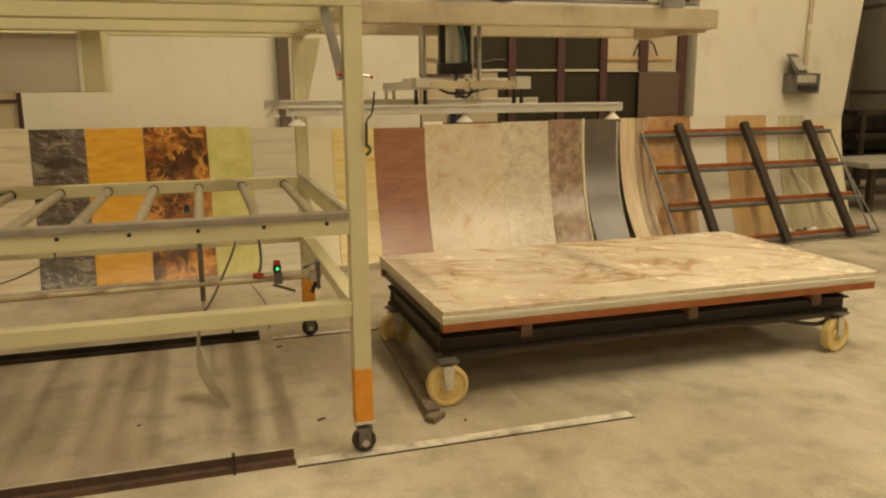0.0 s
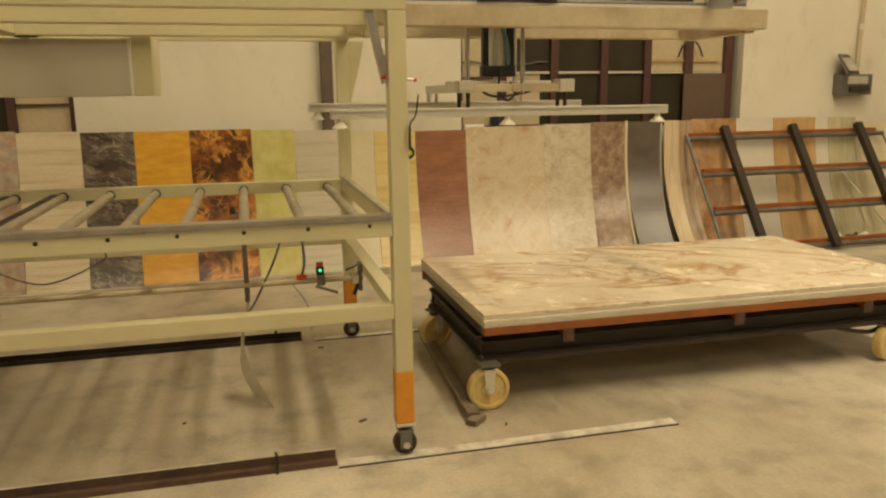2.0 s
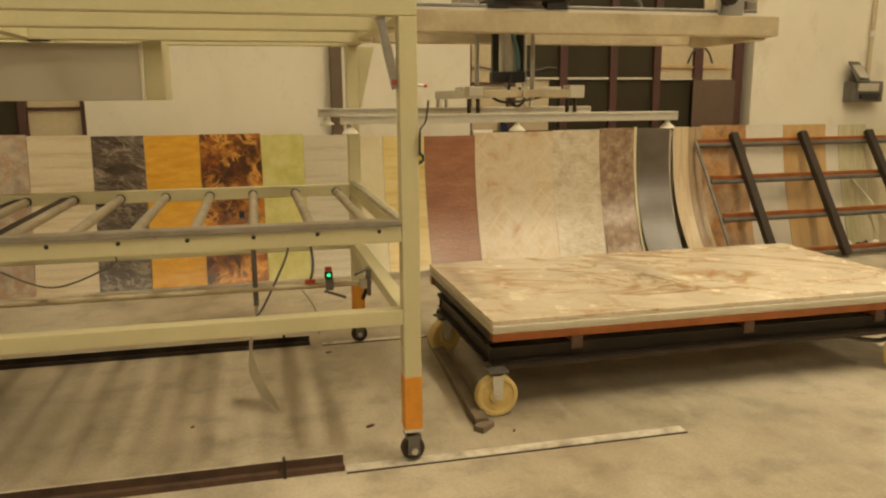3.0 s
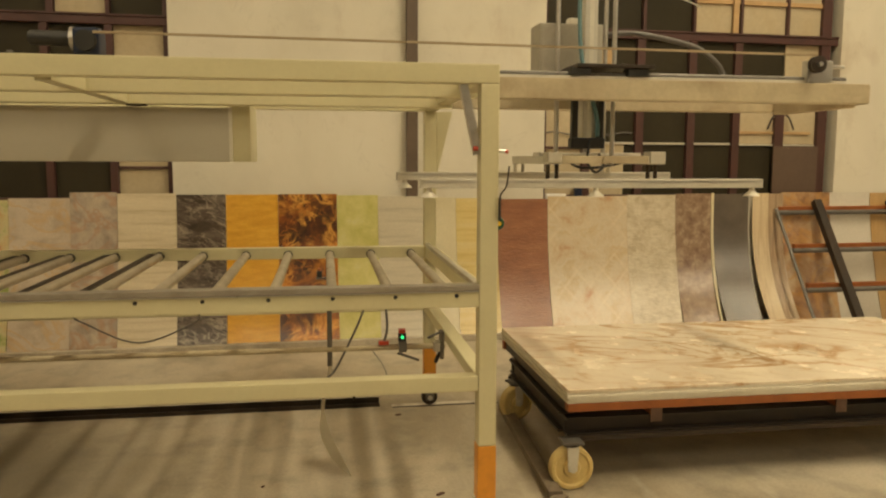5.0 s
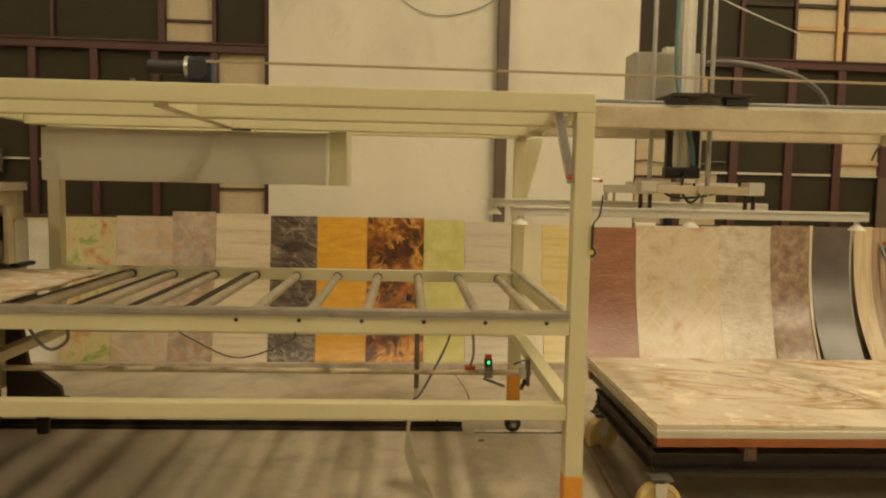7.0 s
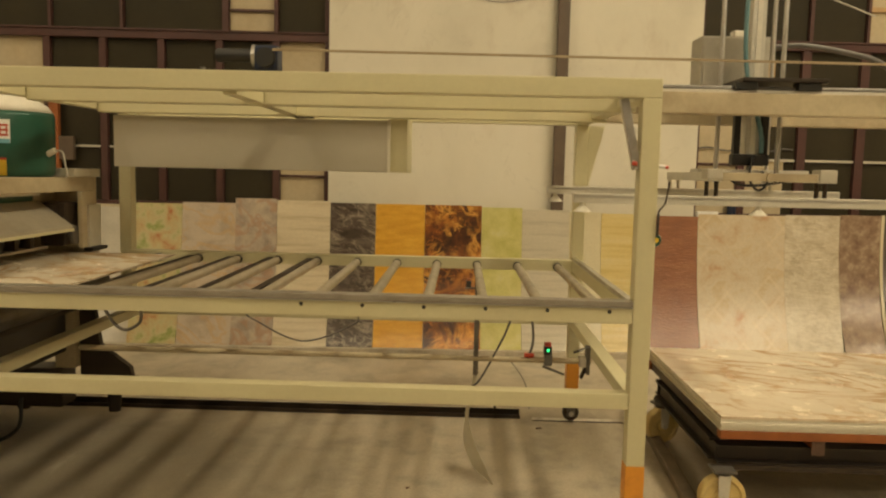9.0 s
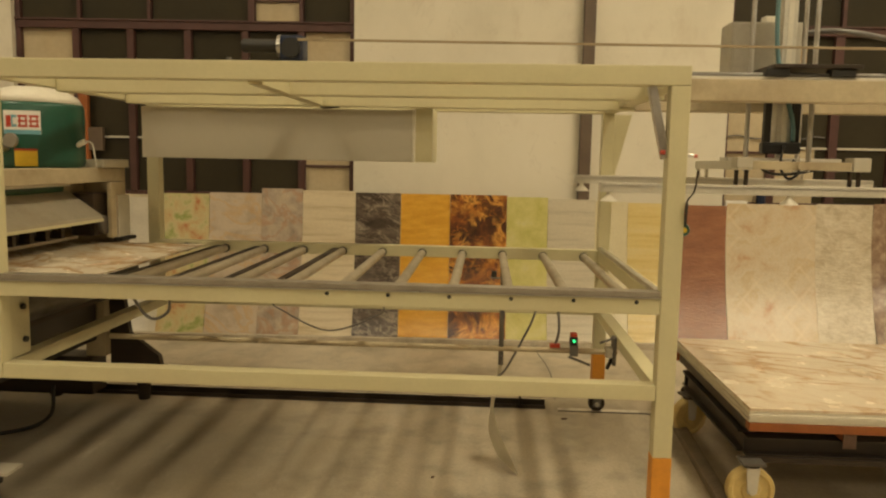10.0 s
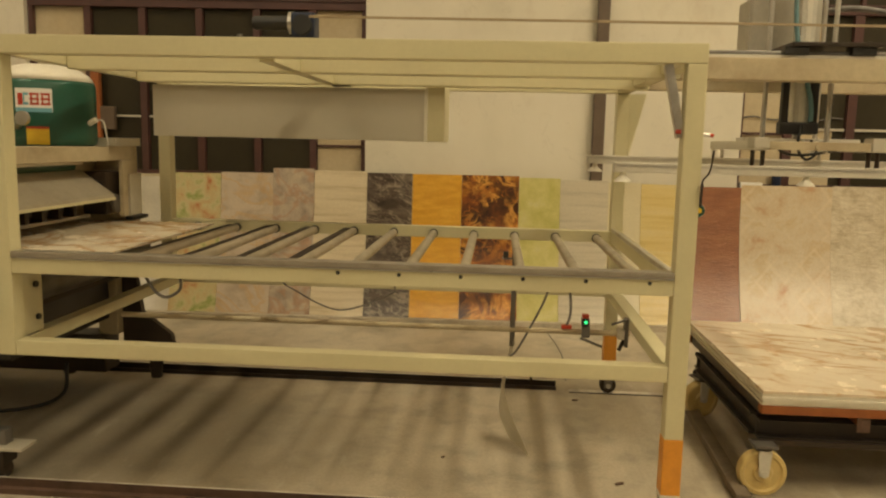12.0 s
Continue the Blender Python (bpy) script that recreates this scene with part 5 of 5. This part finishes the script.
solid("fed_sheet", block(-2.42, -1.600, 2.625, 3.86, 0.9135, 0.9215, 0.001), SLAB, "beige marble-print sheet coming out onto the rollers", "sheet")

tank = thing("air_tank", (-2.35, 3.6, 1.31), "dark green air tank with a white domed top on the press", "tank")
part("shell", turned([(0.20, 0.0), (0.228, 0.02), (0.232, 0.05), (0.232, 0.30), (0.226, 0.318)], (-2.35, 3.6, 1.3105), "Z", 48), GREEN, tank, smooth=True)
part("dome", turned([(0.227, 0.318), (0.205, 0.352), (0.16, 0.380), (0.10, 0.398), (0.0, 0.405)], (-2.35, 3.6, 1.3105), "Z", 48), WHITEPLASTIC, tank, "dusty white domed top", smooth=True)


def on_tank(a, z, r=0.234):
    """A place on the shell, a degrees round from the side that faces the walkway."""
    return Vector((-2.35 + r * math.sin(radians(a)), 3.6 - r * math.cos(radians(a)), z))


def tank_patch(a0, a1, z0, z1, r, name, mat, parent):
    own = bmesh.new()
    n = 8
    cols = [[own.verts.new(on_tank(a0 + (a1 - a0) * i / n, z, rr)) for rr, z in ((r, z0), (r, z1), (r - 0.0015, z1), (r - 0.0015, z0))] for i in range(n + 1)]
    for u, v in zip(cols, cols[1:]):
        for k in range(4):
            own.faces.new((u[k], v[k], v[(k + 1) % 4], u[(k + 1) % 4]))
    own.faces.new(cols[0]), own.faces.new(cols[-1][::-1])
    bmesh.ops.recalc_face_normals(own, faces=own.faces[:])
    return part(name, own, mat, parent)


lab = tank_patch(-1, 38.5, 1.475, 1.585, 0.2345, "label_plate", PAPER, tank)
tank_patch(-0.5, 38, 1.475, 1.495, 0.2355, "blue_band", LIGHTBLUE, lab)
tank_patch(2, 7.5, 1.508, 1.562, 0.2355, "red_mark", RED, lab)
for z in (1.508, 1.552):
    tank_patch(8, 13.5, z, z + 0.012, 0.2355, "blue_mark", LIGHTBLUE, lab)
tank_patch(8, 9.5, 1.5205, 1.5515, 0.2355, "blue_mark", LIGHTBLUE, lab)
for a in (15, 26.5):
    for z in (1.508, 1.531, 1.554):
        tank_patch(a, a + 10, z, z + 0.010, 0.2355, "red_bar", RED, lab)
    for da in (1.0, 7.5):
        tank_patch(a + da, a + da + 1.8, 1.512, 1.560, 0.2352, "red_stroke", RED, lab)
warn = tank_patch(10, 34, 1.325, 1.408, 0.2345, "warning_plate", YELLOW, tank)
tank_patch(10, 34, 1.398, 1.408, 0.2355, "red_edge", RED, warn)
g = part("gauge", turned([(0.0, 0.0), (0.030, 0.0), (0.033, 0.004), (0.033, 0.022), (0.0, 0.022)], (0, 0, 0), "Y", 24), STEEL, None)
g.parent = tank
g.location = on_tank(12, 1.445, 0.275) - ORIGIN[tank]
ORIGIN[g] = ORIGIN[tank]
part("gauge_stem", rod(on_tank(12, 1.445, 0.232), on_tank(12, 1.445, 0.262), 0.010, 12), STEEL, tank)
part("valve", rod(on_tank(1, 1.41, 0.232), on_tank(1, 1.41, 0.29), 0.018, 14), STEEL, tank)
part("drain_valve", rod(on_tank(86, 1.43, 0.23), on_tank(86, 1.45, 0.27), 0.014, 14), WHITEPLASTIC, tank)
part("hose", hose([on_tank(86, 1.45, 0.27), on_tank(80, 1.44, 0.33), on_tank(75, 1.38, 0.37), on_tank(75, 1.32, 0.38)], 0.004), GREY, tank, smooth=True)

# ---- the next hall, seen past the wall's end ----
silo = thing("steel_silo", (11.0, 9.6, 0), "tall grey sheet-steel silo in the next hall", "silo")
part("shell", turned([(0.9, 0.0), (0.9, 4.8)], (11.0, 9.6, 0), "Z", 48), GREY, silo, smooth=True)
for z in (1.3, 2.6, 3.9):
    part("band", turned([(0.905, -0.03), (0.915, -0.03), (0.915, 0.03), (0.905, 0.03)], (11.0, 9.6, z), "Z", 48), GREYSTEEL, silo)
shelf = thing("dark_shelf", (9.4, 8.2, 0), "low dark steel shelving in the next hall", "shelf")
for z in (0.45, 0.72, 1.02):
    part("shelf_board", block(8.0, 11.6, 7.7, 8.4, z, z + 0.07, 0.006), DARKSTEEL, shelf)
for x in (8.05, 9.8, 11.5):
    part("post", block(x, x + 0.08, 7.69, 7.76, 0, 1.10, 0.004), DARKSTEEL, shelf)
    part("post", block(x, x + 0.08, 8.34, 8.41, 0, 1.10, 0.004), DARKSTEEL, shelf)
part("shelf_back", block(8.0, 11.6, 8.42, 8.44, 0.1, 1.0), GREYSTEEL, shelf)
bench = thing("steel_bench", (7.8, 6.6, 0), "grey sheet-steel bench on dark legs", "bench")
part("bench_top", block(6.95, 9.2, 6.45, 7.3, 0.50, 0.56, 0.006), GREY, bench)
for x in (7.05, 9.05):
    for y in (6.5, 7.2):
        part("leg", block(x, x + 0.07, y, y + 0.07, 0, 0.4995, 0.004), DARKSTEEL, bench)
part("stretcher", block(7.121, 9.049, 6.51, 6.55, 0.2, 0.25, 0.004), DARKSTEEL, bench)

# small rubbish on the floor
for x, y, s, r in ((0.44, 2.92, 0.018, 30), (-0.3, 3.1, 0.008, 40), (0.36, 3.95, 0.016, 15), (0.75, 3.4, 0.009, 80), (1.02, 2.72, 0.010, 60)):
    chip = block(-s, s, -s * 0.35, s * 0.35, 0, 0.007, 0.002)
    solid("floor_chip", chip, RUST, "small dark scrap lying on the concrete", "scrap", "floor scraps", turn=Matrix.Translation((x, y, 0)) @ Matrix.Rotation(radians(r), 4, "Z"))

for i, (x, y, r, mat, text) in enumerate(((5.36, -0.50, 20, BLACK, "crumpled dark scrap of foil"), (5.22, -0.45, 75, PAPER, "crumpled pale scrap of paper"), (5.52, -0.47, 130, PAPER, "crumpled pale scrap of paper"))):
    own = bmesh.new()
    bmesh.ops.create_icosphere(own, subdivisions=2, radius=0.075)
    for v in own.verts:
        v.co *= 0.7 + 0.6 * noise.noise(v.co * 22 + Vector((i, 0, 0)))
        v.co.z *= 0.7
    low = min(v.co.z for v in own.verts)
    own.transform(TURN_WALL @ Matrix.Translation((x, y, -low)) @ Matrix.Rotation(radians(r), 4, "Z"))
    solid("crumpled_scrap", own, mat, text + " on the floor behind the rack", "scrap", "scraps behind the rack")
